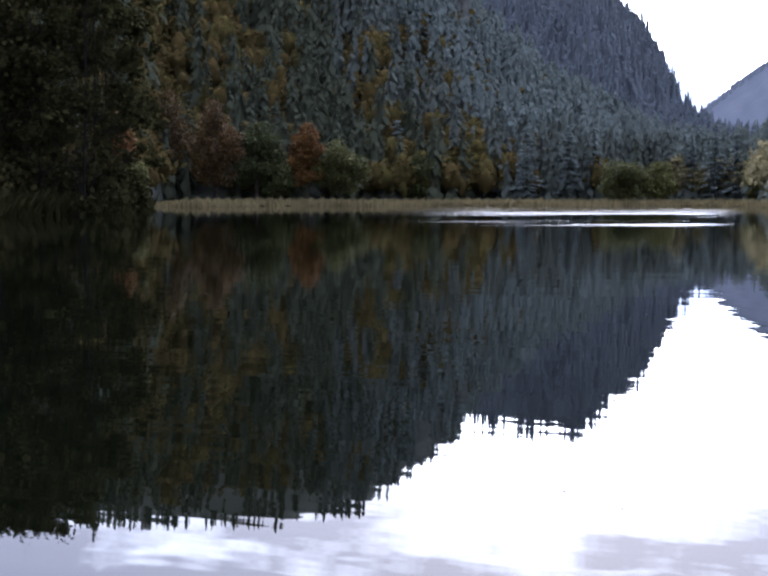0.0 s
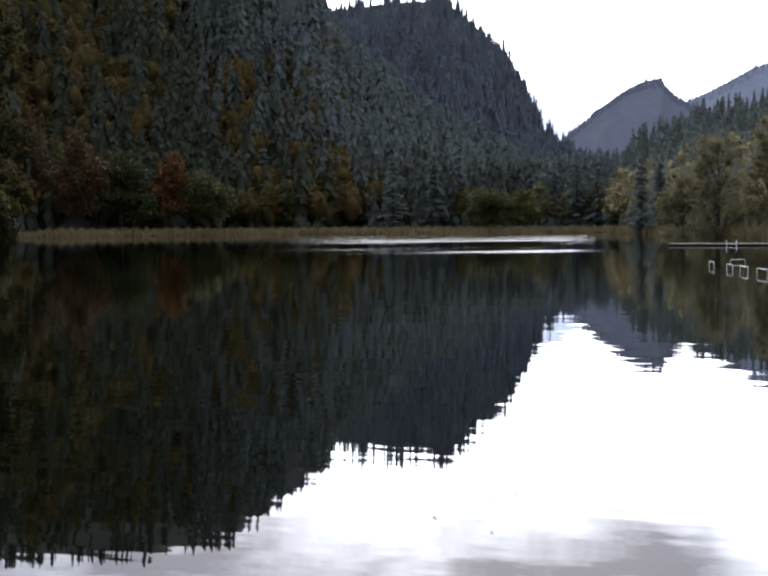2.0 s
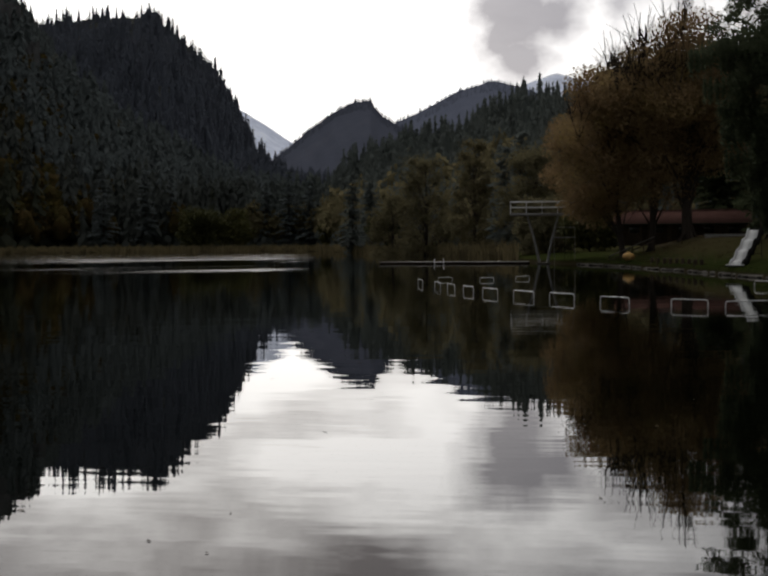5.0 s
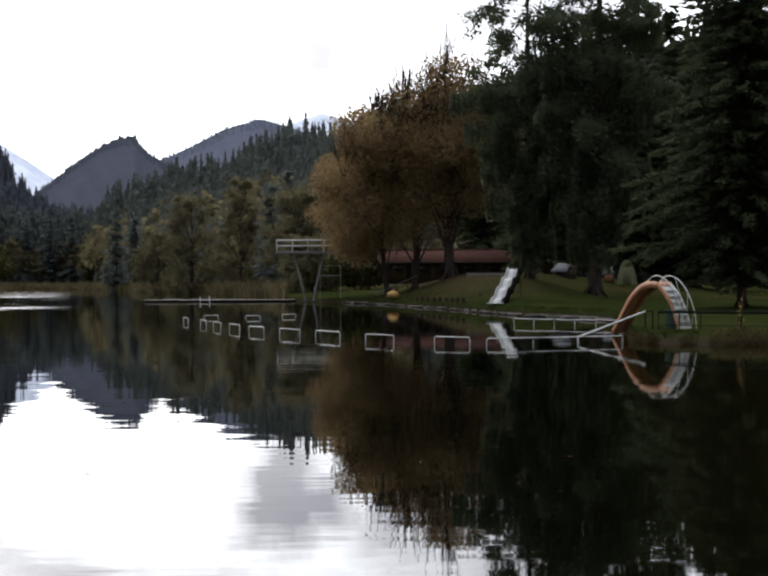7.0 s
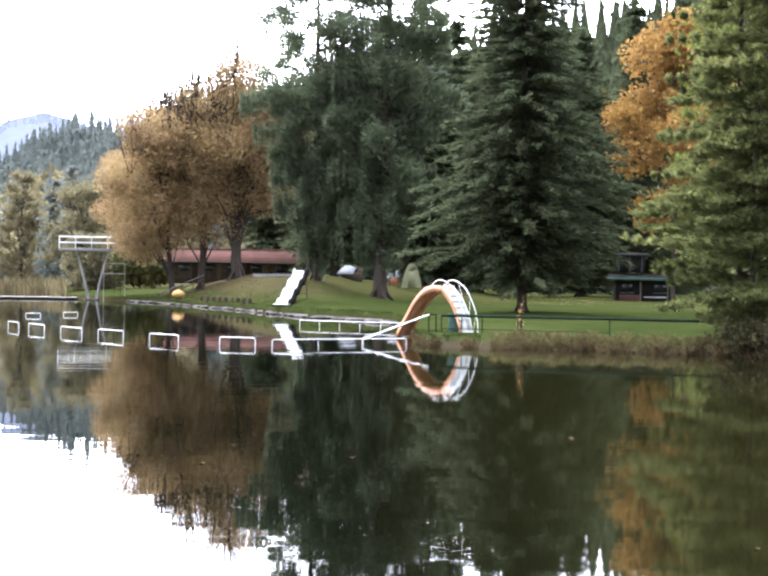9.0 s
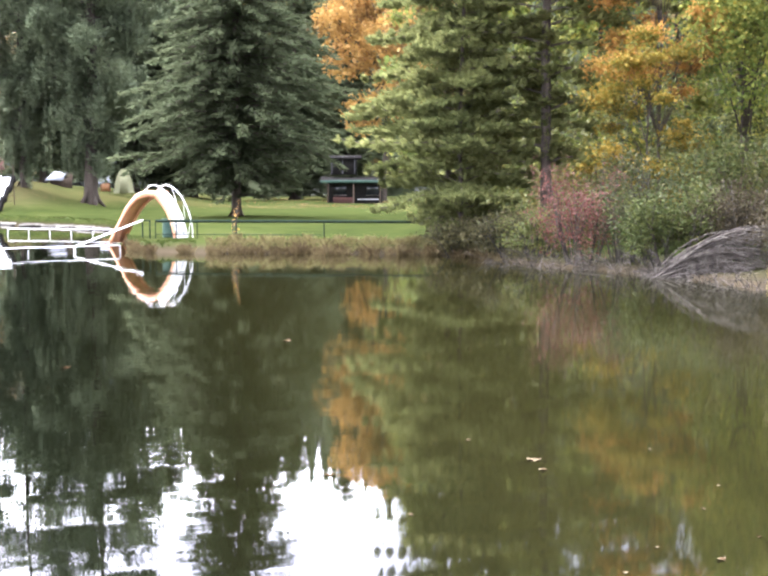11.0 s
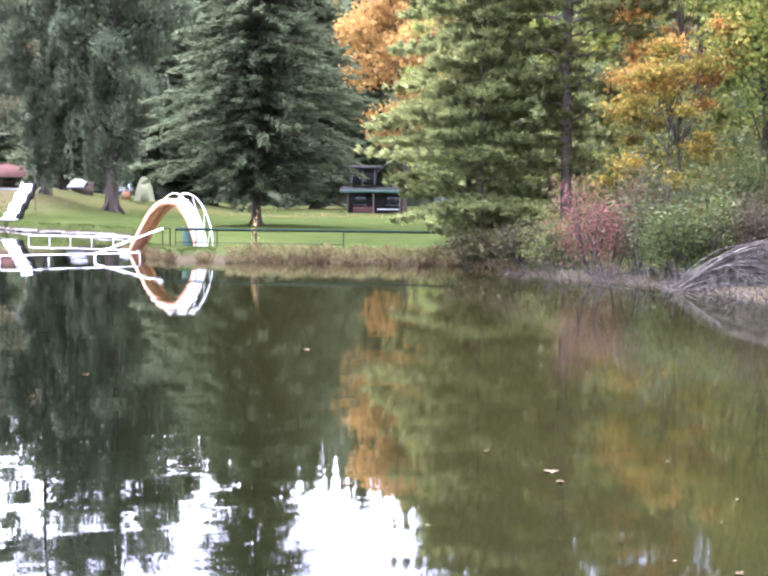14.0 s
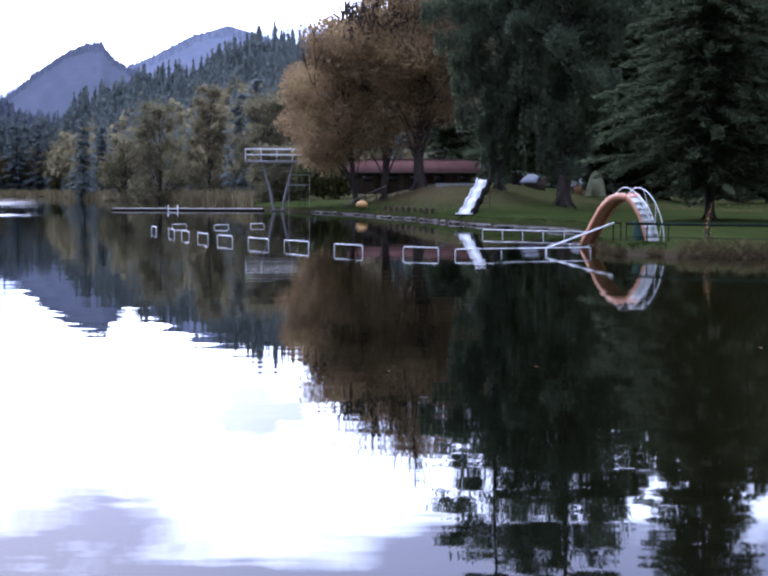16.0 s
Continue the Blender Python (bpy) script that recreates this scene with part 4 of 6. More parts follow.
def spruce(m, seed, h, w, low, mat, label, whorls=38, per=8, spray=0.8, name="spruce_tree", group="", sag=0.25, r0=None):
    rng = np.random.default_rng(seed)
    tree = empty(name, m)
    r0 = r0 or h * 0.016
    wood, crown = Geo(), Geo()
    line = trunk_line(rng, h, 1.0, 0.008, 12)
    wood.tube(line, r0, 0.03, 8)
    flare(wood, rng, r0)
    cs, ws, ss = [], [], []
    for z in np.linspace(low, 0.985, whorls):
        k = max(3, int(per * (1.15 - 0.6 * z)))
        for a in np.arange(k) / k * 2 * np.pi + rng.uniform(0, 6):
            ln = w / 2 * (1 - z) ** 0.72 * rng.uniform(0.6, 1.15) * min(1.0, 0.55 + (z - low) * 4) * (0.9 + 0.22 * math.sin(a * 2 + z * 11 + seed) + 0.12 * math.sin(a * 5 - z * 23)) + 0.25
            o = np.array([np.interp(z * h, line[:, 2], line[:, 0]), np.interp(z * h, line[:, 2], line[:, 1]), z * h + rng.normal(0, 0.4)])
            out = np.array([math.cos(a), math.sin(a), 0])
            drop = rng.uniform(0.15, 0.45) * (1 - 0.7 * z)
            t = np.linspace(0.12, 1, max(4, int(ln / spray * 3.2)))
            pts = o + out * (ln * t)[:, None] + np.array([0, 0, 1.0]) * (ln * (0.10 * t - drop * t * t))[:, None]
            if len(pts) > 3:
                wood.tube(pts[[0, len(pts) // 2, -1]], 0.012 * h * 0.12 + 0.015, 0.01, 4, caps=False)
            for _ in range(4):
                side = np.cross(out, [0, 0, 1.0]) * rng.choice([-1, 1], len(t))[:, None] * rng.uniform(0, 0.9, (len(t), 1))
                cs.append(pts + side * spray * 0.5 + rng.normal(0, 0.08, pts.shape))
                ws.append(out + side * 0.8)
                ss.append(np.full(len(t), spray))
    cs, ws, ss = np.concatenate(cs), np.concatenate(ws), np.concatenate(ss)
    sprays(crown, rng, cs, ws, ss, 0.27, sag)
    part("trunk", wood, M_BARK, tree)
    part("crown", crown, mat, tree)
    return tagged(tree, label, "tree", group)


def pine(m, seed, h, w, low, mat, label, limbs=26, clump=260, needle=0.32, lean=0.0, r0=None, name="pine_tree", skirt=False, thick=0.055, swing=(-0.12, 0.28), lacy=2.0, lakeside=1.0):
    rng = np.random.default_rng(seed)
    tree = empty(name, m)
    r0 = r0 or h * 0.016
    wood, crown = Geo(), Geo()
    line = trunk_line(rng, h, 0.97, 0.03, 12)
    line[:, 0] += lean * np.sin(np.linspace(0, 1, 12) * 1.5)
    wood.tube(line, r0, 0.05, 8)
    flare(wood, rng, r0)
    for i in range(limbs):
        if i > lacy * limbs and rng.uniform() < 0.35:
            continue
        z = low + (0.97 - low) * (i + rng.uniform(0, 1)) / limbs
        a = i * 2.4 + rng.uniform(-0.4, 0.4)
        ln = w / 2 * math.sin(math.pi * min(1.0, 0.28 + 0.72 * (1 - z) ** 0.8)) ** 0.7 * rng.uniform(0.65, 1.1) * (0.35 + 0.65 * min(1, (1 - z) * 3))
        if skirt:
            ln = w / 2 * (1 - z) ** 0.55 * rng.uniform(0.6, 1.1) * min(1.0, 0.36 + 2.8 * z)
        o = np.array([np.interp(z * h, line[:, 2], line[:, 0]), np.interp(z * h, line[:, 2], line[:, 1]), z * h])
        out = np.array([math.cos(a), math.sin(a), 0])
        # limbs that point at the camera are scaled by lakeside to fit its view
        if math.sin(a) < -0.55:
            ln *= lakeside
        rise = rng.uniform(*swing) * ln
        t = np.linspace(0, 1, 6)
        pts = o + out * (ln * t)[:, None] + np.array([0, 0, 1.0]) * (rise * t + 0.06 * ln * np.sin(t * 5))[:, None]
        wood.tube(pts, r0 * 0.30 * (1.1 - z), 0.015, 5, caps=False)
        k = int(clump * ln * rng.uniform(0.8, 1.2) * (0.42 if z > lacy else 1.0)) + 12
        t = rng.uniform(0.05, 1.0, k) ** 0.6
        across = np.cross(out, [0, 0, 1.0])
        lat = rng.normal(0, 0.22, k) * ln * (1.15 - t)
        rib = np.round(t * ln / 0.45) * 0.45 / max(ln, 0.1)
        t = 0.35 * t + 0.65 * np.clip(rib, 0.05, 1.05)
        pos = o + out * (ln * t + 0.25 * np.abs(lat))[:, None] + across * lat[:, None]
        pos[:, 2] += rise * t + 0.06 * ln * np.sin(t * 5) - 0.10 * np.abs(lat) + rng.normal(0, thick, k)
        if z > lacy:
            tuft = pos[rng.integers(k, size=max(3, int(ln * 1.6)))]
            pos = tuft[rng.integers(len(tuft), size=k)] + rng.normal(0, 0.30, (k, 3)) * [1.2, 1.2, 0.8]
        way = out * 0.6 + across * np.sign(lat)[:, None] * 0.6 + [0, 0, 0.35]
        sprays(crown, rng, pos, way, np.full(k, needle), 0.3)
    part("trunk", wood, M_BARK, tree)
    part("crown", crown, mat, tree)
    return tagged(tree, label, "tree")


def bush(m, seed, w, h, mat, n, leaf, label, stems=16, name="bush", depth=None, twig=None):
    rng = np.random.default_rng(seed)
    thing = empty(name, m)
    depth = depth or w * 0.7
    wood, crown = Geo(), Geo()
    tips = np.stack([rng.uniform(-0.48, 0.48, stems) * w, rng.uniform(-0.48, 0.48, stems) * depth, h * rng.uniform(0.55, 1.0, stems)], 1)
    pos = []
    for tip in tips:
        root = np.array([tip[0] * 0.45, tip[1] * 0.45, -0.15])
        mid = (root + tip) / 2 + rng.normal(0, 0.06 * w, 3)
        wood.tube([root, mid, tip], 0.025, 0.006, 4, caps=False)
        for _ in range(5):
            e = mid + (tip - mid) * rng.uniform(0, 1) + rng.normal(0, 0.12, 3) * [w, depth, h]
            e[2] = max(e[2], 0.1)
            wood.tube([mid, (mid + e) / 2, e], 0.010, 0.004, 3, caps=False)
            pos.append(e)
    pos = np.array(pos)
    pick = pos[rng.integers(len(pos), size=n)] + rng.normal(0, 0.10, (n, 3)) * [w, depth, h]
    pick[:, 2] = np.abs(pick[:, 2])
    crown.leaves(rng, pick, np.full(n, leaf), up=0.5, slim=0.65)
    part("branchwork", wood, twig or M_TWIG, thing)
    part("foliage", crown, mat, thing)
    return tagged(thing, label, "bush")


# far shore trees beside the lake
def far_tree(az, d, h, w, mat, seed, label, low=0.02):
    k = 1.45 if -9.6 < az < 5 else 1.3 if 5 < az < 15.2 else 1.0
    d, h, w = d * k, h * k, w * k
    soft_crown = mat is M_HILLYEL
    broadleaf(facing(az, d, seat(az, d)), seed, h, w, low, mat, 15000 if soft_crown else 7500, (0.34 if soft_crown else 0.46) * k, label, blobs=64 if soft_crown else 30, lump=(0.15, 0.24) if soft_crown else (0.12, 0.22), column=soft_crown, group="trees along the far shore")


far_tree(-10.6, 256, 17, 12, M_FARORANGE, 101, "orange-brown autumn tree on the far lake shore")
far_tree(-8.7, 264, 24, 15, M_FARRUST, 102, "tall brown autumn tree on the far lake shore")
far_tree(-6.6, 260, 19, 12, M_FARRUST, 103, "rust-brown autumn tree on the far lake shore")
far_tree(-5.0, 262, 17, 10, M_FAROLIVE, 104, "dull olive tree on the far lake shore")
far_tree(-3.0, 262, 15, 8, M_FARORANGE, 105, "orange-topped autumn tree above the reed belt", 0.1)
far_tree(-1.8, 264, 12, 11, M_FARYEL, 106, "yellow-green rounded tree above the reed belt")
far_tree(-4.1, 262, 9, 8, M_FAROLIVE, 107, "dull olive low tree above the reed belt")
far_tree(-9.8, 250, 9, 7, M_FARYEL, 108, "yellowing small tree at the water's edge")
far_tree(1.4, 278, 10, 10, M_FAROLIVE, 109, "dull olive tree above the reed belt")
far_tree(4.2, 292, 11, 10, M_FAROLIVE, 110, "dull olive tree above the reed belt")
far_tree(9.2, 312, 10, 12, M_FARYEL, 111, "pale yellow-green tree above the reed belt")
far_tree(10.6, 314, 9, 11, M_FARYEL, 112, "pale yellow-green tree above the reed belt")
far_tree(14.3, 305, 7, 4.5, M_FARYEL, 113, "small yellow tree before dark woods")
far_tree(16.7, 275, 10, 8, M_FAROLIVE, 114, "dull olive tree behind the reeds")
# crowns in M_HILLYEL carry haze in their leaf colour
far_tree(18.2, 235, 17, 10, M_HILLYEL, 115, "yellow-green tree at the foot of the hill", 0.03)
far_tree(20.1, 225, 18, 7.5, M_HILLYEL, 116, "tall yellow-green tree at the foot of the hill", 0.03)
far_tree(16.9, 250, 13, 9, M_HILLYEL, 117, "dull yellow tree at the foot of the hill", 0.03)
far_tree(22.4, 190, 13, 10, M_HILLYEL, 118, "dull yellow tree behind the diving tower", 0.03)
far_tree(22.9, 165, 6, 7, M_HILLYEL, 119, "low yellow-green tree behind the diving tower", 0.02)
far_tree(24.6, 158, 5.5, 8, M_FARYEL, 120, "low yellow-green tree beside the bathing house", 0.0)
# leaves and trunks coloured near black for the shade on this shore
for k in range(15):
    az = -18.0 + 0.52 * k
    d = (178, 196, 214)[k % 3] + 4 * (k % 2)
    h = (33, 41, 46)[k % 3] - 1.2 * max(0, k - 11) ** 1.5
    broadleaf(facing(az, d, seat(az, d)), 130 + k, h, 17, 0.0, M_SHADE, 6000, 0.75, "shade-dark tree crowding the shore", blobs=44, lump=(0.10, 0.18), column=True, r0=0.2, bark=M_NEARBLACK, group="trees along the shaded shore")
for k, (az, d, h) in enumerate(((-7.7, 272, 20), (-4.3, 276, 18), (-0.4, 284, 14), (0.5, 290, 16), (2.8, 300, 15), (5.6, 312, 16), (7.2, 318, 17), (8.2, 322, 16), (11.9, 326, 15), (12.8, 322, 17), (13.6, 320, 15), (15.3, 308, 16), (16.0, 300, 14), (17.6, 275, 15), (21.3, 205, 14), (22.0, 200, 16), (25.0, 205, 17))):
    s = 1.45 if -9.6 < az < 5 else 1.3 if 5 < az < 15.2 else 1.0
    d, h = d * s, h * s
    # right of bearing 0 the needle colour carries painted haze
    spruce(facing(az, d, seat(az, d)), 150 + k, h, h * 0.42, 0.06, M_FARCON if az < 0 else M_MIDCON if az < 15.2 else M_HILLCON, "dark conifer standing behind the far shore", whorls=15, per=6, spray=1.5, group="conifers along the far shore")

# rust-coloured trees by the bathing house
broadleaf(facing(28.37, 128, seat(28.37, 128)), 201, 20.5, 13, 0.08, M_RUST, 52000, 0.22, "large rust-brown autumn tree on the meadow", blobs=34, twigs=120, r0=0.5)
broadleaf(facing(26.95, 130, seat(26.95, 130)), 202, 21.8, 14.5, 0.09, M_RUST, 52000, 0.22, "tall rust-brown autumn tree with bare top twigs", blobs=36, twigs=300, r0=0.3)
broadleaf(facing(25.9, 131, seat(25.9, 131)), 203, 17.6, 13, 0.12, M_RUST, 48000, 0.22, "rust-brown autumn tree leaning towards the tower", blobs=34, twigs=150, lean=-1.6, r0=0.28)
# great conifers on the meadow
pine(facing(31.5, 106, seat(31.5, 106)), 211, 29, 12.5, 0.02, M_HAZEPINE, "tall dark pine with an open ragged crown", limbs=105, clump=270, needle=0.42, r0=0.28, thick=0.42, swing=(-0.4, 0.45), lacy=0.50)
pine(facing(33.98, 102, seat(33.98, 102)), 212, 31, 12.5, 0.085, M_HAZEPINE, "tall dark pine with a thick trunk and open top", limbs=115, clump=270, needle=0.42, r0=0.5, thick=0.42, swing=(-0.4, 0.45), lacy=0.58)
spruce(facing(32.2, 138, seat(32.2, 138)), 219, 18, 10, 0.10, M_SPRUCE, "dark spruce close behind two tall pines", whorls=40, per=9, spray=1.0)
spruce(facing(35.6, 136, seat(35.6, 136)), 220, 28, 13, 0.06, M_SPRUCE, "dark spruce close behind the thick pine", whorls=40, per=9, spray=1.0)
spruce(facing(39.6, 78, seat(39.6, 78)), 213, 27, 12.0, 0.07, M_SPRUCE, "great dark spruce on the meadow with low boughs", whorls=82, per=11, spray=0.45, r0=0.26)
spruce(facing(36.9, 140, seat(36.9, 140)), 214, 26, 13, 0.06, M_SPRUCE, "dark spruce at the back of the meadow", whorls=40, per=9, spray=1.1)
spruce(facing(41.9, 142, seat(41.9, 142)), 215, 26, 13, 0.05, M_SPRUCE, "dark spruce beside the kiosk", whorls=40, per=9, spray=1.1)
spruce(facing(43.9, 152, seat(43.9, 152)), 223, 30, 13, 0.06, M_SPRUCE, "tall dark spruce behind the kiosk", whorls=40, per=9, spray=1.2)
spruce(facing(37.9, 135, seat(37.9, 135)), 216, 22, 11, 0.05, M_SPRUCE, "dark spruce at the edge of the wood", whorls=34, per=9, spray=1.2)
spruce(facing(32.9, 172, seat(32.9, 172)), 217, 22, 11, 0.05, M_SPRUCE, "dark spruce behind the meadow", whorls=34, per=9, spray=1.2)
spruce(facing(29.6, 182, seat(29.6, 182)), 218, 20, 10, 0.05, M_SPRUCE, "dark spruce behind the bathing house", whorls=34, per=9, spray=1.2)
broadleaf(facing(45.4, 138, seat(45.4, 138)), 221, 30, 14, 0.10, M_AMBER, 18000, 0.46, "bright orange autumn tree behind the kiosk", blobs=34, r0=0.26)
broadleaf(facing(48.0, 140, seat(48.0, 140)), 222, 26, 13, 0.12, M_RUST, 9000, 0.55, "brown autumn tree at the edge of the wood", blobs=30)
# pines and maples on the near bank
# camera-side limbs cut short so that the trunk shows
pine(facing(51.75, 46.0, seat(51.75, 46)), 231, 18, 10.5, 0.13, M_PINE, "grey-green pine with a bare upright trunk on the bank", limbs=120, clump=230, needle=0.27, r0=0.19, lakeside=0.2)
pine(facing(48.05, 47.5, seat(48.05, 47.5)), 232, 15.5, 8.6, 0.03, M_PINE, "grey-green pine with boughs down to the bank", limbs=115, clump=240, needle=0.235, r0=0.1, skirt=True)
pine(facing(48.4, 45.6, seat(48.4, 45.6)), 233, 8.6, 7.6, 0.03, M_PINE, "young bushy pine with boughs over the water", limbs=80, clump=230, needle=0.22, r0=0.08, skirt=True)
broadleaf(facing(56.1, 45, seat(56.1, 45)), 241, 10.5, 4.0, 0.40, M_ORANGE, 24000, 0.115, "small orange maple on the bank", blobs=36, flat=0.55, lump=(0.12, 0.2), r0=0.08, column=True)
broadleaf(facing(55.7, 43.5, seat(55.7, 43.5)), 242, 6.2, 4.2, 0.20, M_YELLOW, 14000, 0.11, "small yellow maple on the bank", blobs=26, flat=0.5, lump=(0.11, 0.2), r0=0.07, column=True)
broadleaf(facing(67.9, 34, seat(67.9, 34)), 243, 13, 7.4, 0.06, M_YELLOW, 72000, 0.095, "golden yellow maple with a forked dark trunk", blobs=190, forks=2, r0=0.075, flat=0.5, lump=(0.06, 0.12), column=True)
broadleaf(facing(71.5, 36, seat(71.5, 36)), 244, 12, 8, 0.08, M_YELLOW, 36000, 0.095, "golden yellow maple above the reeds", blobs=130, flat=0.5, lump=(0.07, 0.13), column=True, r0=0.07)
broadleaf(facing(62.4, 42, seat(62.4, 42)), 245, 14.5, 4.5, 0.5, M_YELGREEN, 7000, 0.12, "slender birch with a pale leaning trunk", name="birch_tree", bark=M_BIRCH, blobs=18, lean=0.35, r0=0.06)
broadleaf(facing(59.4, 46, seat(59.4, 46)), 246, 13, 6.5, 0.14, M_YELGREEN, 16000, 0.14, "green tree turning yellow with a thin dark trunk", blobs=28, r0=0.13)
for k, (az, d, h, mat) in enumerate(((49.8, 60, 17, M_GREEN), (53.6, 58, 18, M_YELGREEN), (56.8, 57, 19, M_GREEN), (60.8, 54, 18, M_YELGREEN), (64.6, 50, 18, M_GREEN), (68.6, 48, 18, M_YELGREEN), (72.6, 46, 17, M_GREEN), (76.5, 40, 15, M_YELGREEN), (55.2, 76, 24, M_GREEN), (62.6, 72, 24, M_GREEN), (70.0, 66, 22, M_GREEN), (48.2, 84, 22, M_GREEN))):
    what = "green" if mat is M_GREEN else "green and yellow"
    broadleaf(facing(az, d, seat(az, d)), 260 + k, h, 9.5, 0.05, mat, 13000, 0.25, f"{what} broadleaf tree at the edge of the wood", blobs=40, r0=0.13, group="trees at the edge of the wood", column=True, flat=0.7, lump=(0.11, 0.19))

def nest_box():
    """A wooden nest box high on a thin trunk."""
    d = 42.6
    broadleaf(facing(61.5, d, seat(61.5, d)), 281, 12, 4.0, 0.55, M_YELGREEN, 6000, 0.13, "thin dark tree that carries a nest box", blobs=14, r0=0.08)
    box = empty("nest_box", facing(61.45, d - 0.3, 4.0))
    part("body", Geo().box((-0.13, -0.14, 0.0), (0.13, 0.14, 0.40), 0.015), M_WOOD, box)
    v = [(-0.16, -0.2, 0.39), (0.16, -0.2, 0.39), (0.16, 0.17, 0.48), (-0.16, 0.17, 0.48)]
    v += [(x, y, z - 0.03) for x, y, z in v]
    part("roof", Geo().add(v, [(0, 1, 2, 3), (7, 6, 5, 4), (0, 4, 5, 1), (1, 5, 6, 2), (2, 6, 7, 3), (3, 7, 4, 0)]), M_WOOD, box)
    part("entrance", Geo().tube([(0, -0.148, 0.27), (0, -0.142, 0.27)], 0.03, 0.03, 10), M_GLASSDK, box)
    part("side_panel", Geo().box((-0.40, -0.13, 0.0), (-0.132, 0.0, 0.39), 0.012), M_BUOY, box, "orange side panel")
    tagged(box, "dark wooden nest box with an orange panel", "nest box")


nest_box()


def leaf_litter(name, label, az0, az1, d0, d1, n, mat, seed, size):
    rng = np.random.default_rng(seed)
    az = rng.normal((az0 + az1) / 2, (az1 - az0) / 3.4, n)
    r = rng.uniform(d0, d1, n)
    ok = r > shore(az) + 1.0
    az, r = az[ok], r[ok]
    pos = np.stack([r * np.sin(np.radians(az)), r * np.cos(np.radians(az)), land(az, r) + 0.03], 1)
    geo = Geo()
    geo.leaves(rng, pos, np.full(len(pos), size), up=3.0, slim=0.8)
    return tagged(part(name, geo, mat), label, "leaves", kind="stuff")


leaf_litter("leaf_litter", "fallen brown leaves under the rust-coloured trees", 25.2, 31.0, 96, 140, 6000, M_FARRUST, 291, 0.10)
leaf_litter("leaf_litter_far", "fallen orange leaves on the back of the meadow", 40.0, 50.0, 100, 150, 2500, M_FARORANGE, 292, 0.11)

# ---- bushes on the near bank ----
def on_bank(az, d):
    return facing(az, d, seat(az, d))


bush(on_bank(53.2, 38.2), 301, 1.9, 2.3, M_RED, 4000, 0.068, "dull red autumn bush leaning over the water")
bush(on_bank(54.9, 38.0), 302, 2.0, 2.5, M_GREYGREEN, 2880, 0.087, "half-bare grey-green bush on the bank", stems=22)
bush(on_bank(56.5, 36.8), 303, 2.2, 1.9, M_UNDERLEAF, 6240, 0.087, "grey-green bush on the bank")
bush(on_bank(59.6, 36.6), 304, 2.2, 1.9, M_BROWNBUSH, 3600, 0.081, "brown withered bush behind the brush heap", stems=30)
bush(on_bank(62.2, 34.6), 305, 2.4, 1.25, M_BROWNBUSH, 4800, 0.075, "rusty brown bush behind the reeds", stems=24)
bush(on_bank(62.6, 38.2), 314, 3.0, 2.6, M_GREYGREEN, 7000, 0.085, "tall grey-green bush at the edge of the wood")
bush(on_bank(65.8, 33.2), 306, 3.0, 1.5, M_GREYGREEN, 5760, 0.081, "grey-green low bush behind the reeds")
bush(on_bank(70.8, 31.6), 307, 3.2, 1.5, M_YELLOW, 7000, 0.075, "golden yellow low maple shoots behind the reeds")
bush(on_bank(48.6, 44.2), 308, 2.2, 1.1, M_UNDER, 5000, 0.099, "dull olive low shrub under the pine")
bush(on_bank(50.6, 42.0), 309, 2.2, 1.2, M_UNDER, 5000, 0.087, "dull olive shrub overhanging the water")
bush(on_bank(58.4, 37.2), 312, 1.9, 1.2, M_BROWNBUSH, 2600, 0.07, "rusty brown low bush above the brush heap", stems=18)
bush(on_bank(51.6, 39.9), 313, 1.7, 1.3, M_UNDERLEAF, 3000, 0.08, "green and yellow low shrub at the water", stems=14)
bush(on_bank(39.55, 48.4), 311, 0.30, 1.3, M_ORANGE, 70, 0.055, "thin orange-leaved sapling on the bank", stems=4)
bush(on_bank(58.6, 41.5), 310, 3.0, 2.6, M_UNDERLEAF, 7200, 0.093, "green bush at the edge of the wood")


def brush_heap():
    """Long dead stems that arch over from one root into the water."""
    rng = np.random.default_rng(331)
    heap = empty("brush_heap", facing(56.1, 34.3, 0.0))
    for k in range(140):
        u = rng.uniform(0, 1)
        t = np.linspace(0, 1, 10)
        start = radians(4 + 44 * u + rng.normal(0, 4))
        bend = radians(rng.uniform(70, 165) * (0.25 + 0.75 * u))
        way = start - bend * t**1.6
        ln = (2.3 + 1.7 * u) * rng.uniform(0.7, 1.08)
        x = np.concatenate([[0], np.cumsum(np.cos(way[:-1]))]) * ln / 9 + 0.12 * rng.normal()
        z = np.concatenate([[0], np.cumsum(np.sin(way[:-1]))]) * ln / 9 - 0.08
        y = rng.uniform(-0.5, 0.9)
        pts = np.stack([x, y * t + rng.normal(0, 0.03, 10), np.maximum(z, -0.12)], 1)
        geo = Geo().tube(pts, rng.uniform(0.010, 0.028), 0.006, 5)
        for _ in range(3):
            i = rng.integers(3, 8)
            e = pts[i] + [rng.uniform(0.2, 0.6), rng.normal(0, 0.2), rng.uniform(-0.35, 0.15)]
            geo.tube([pts[i], (pts[i] + e) / 2 + [0, 0, 0.05], e], 0.008, 0.003, 3)
        part("branch", geo, M_TWIG, heap)
    return tagged(heap, "arching heap of dead grey branches in the water", "brushwood")


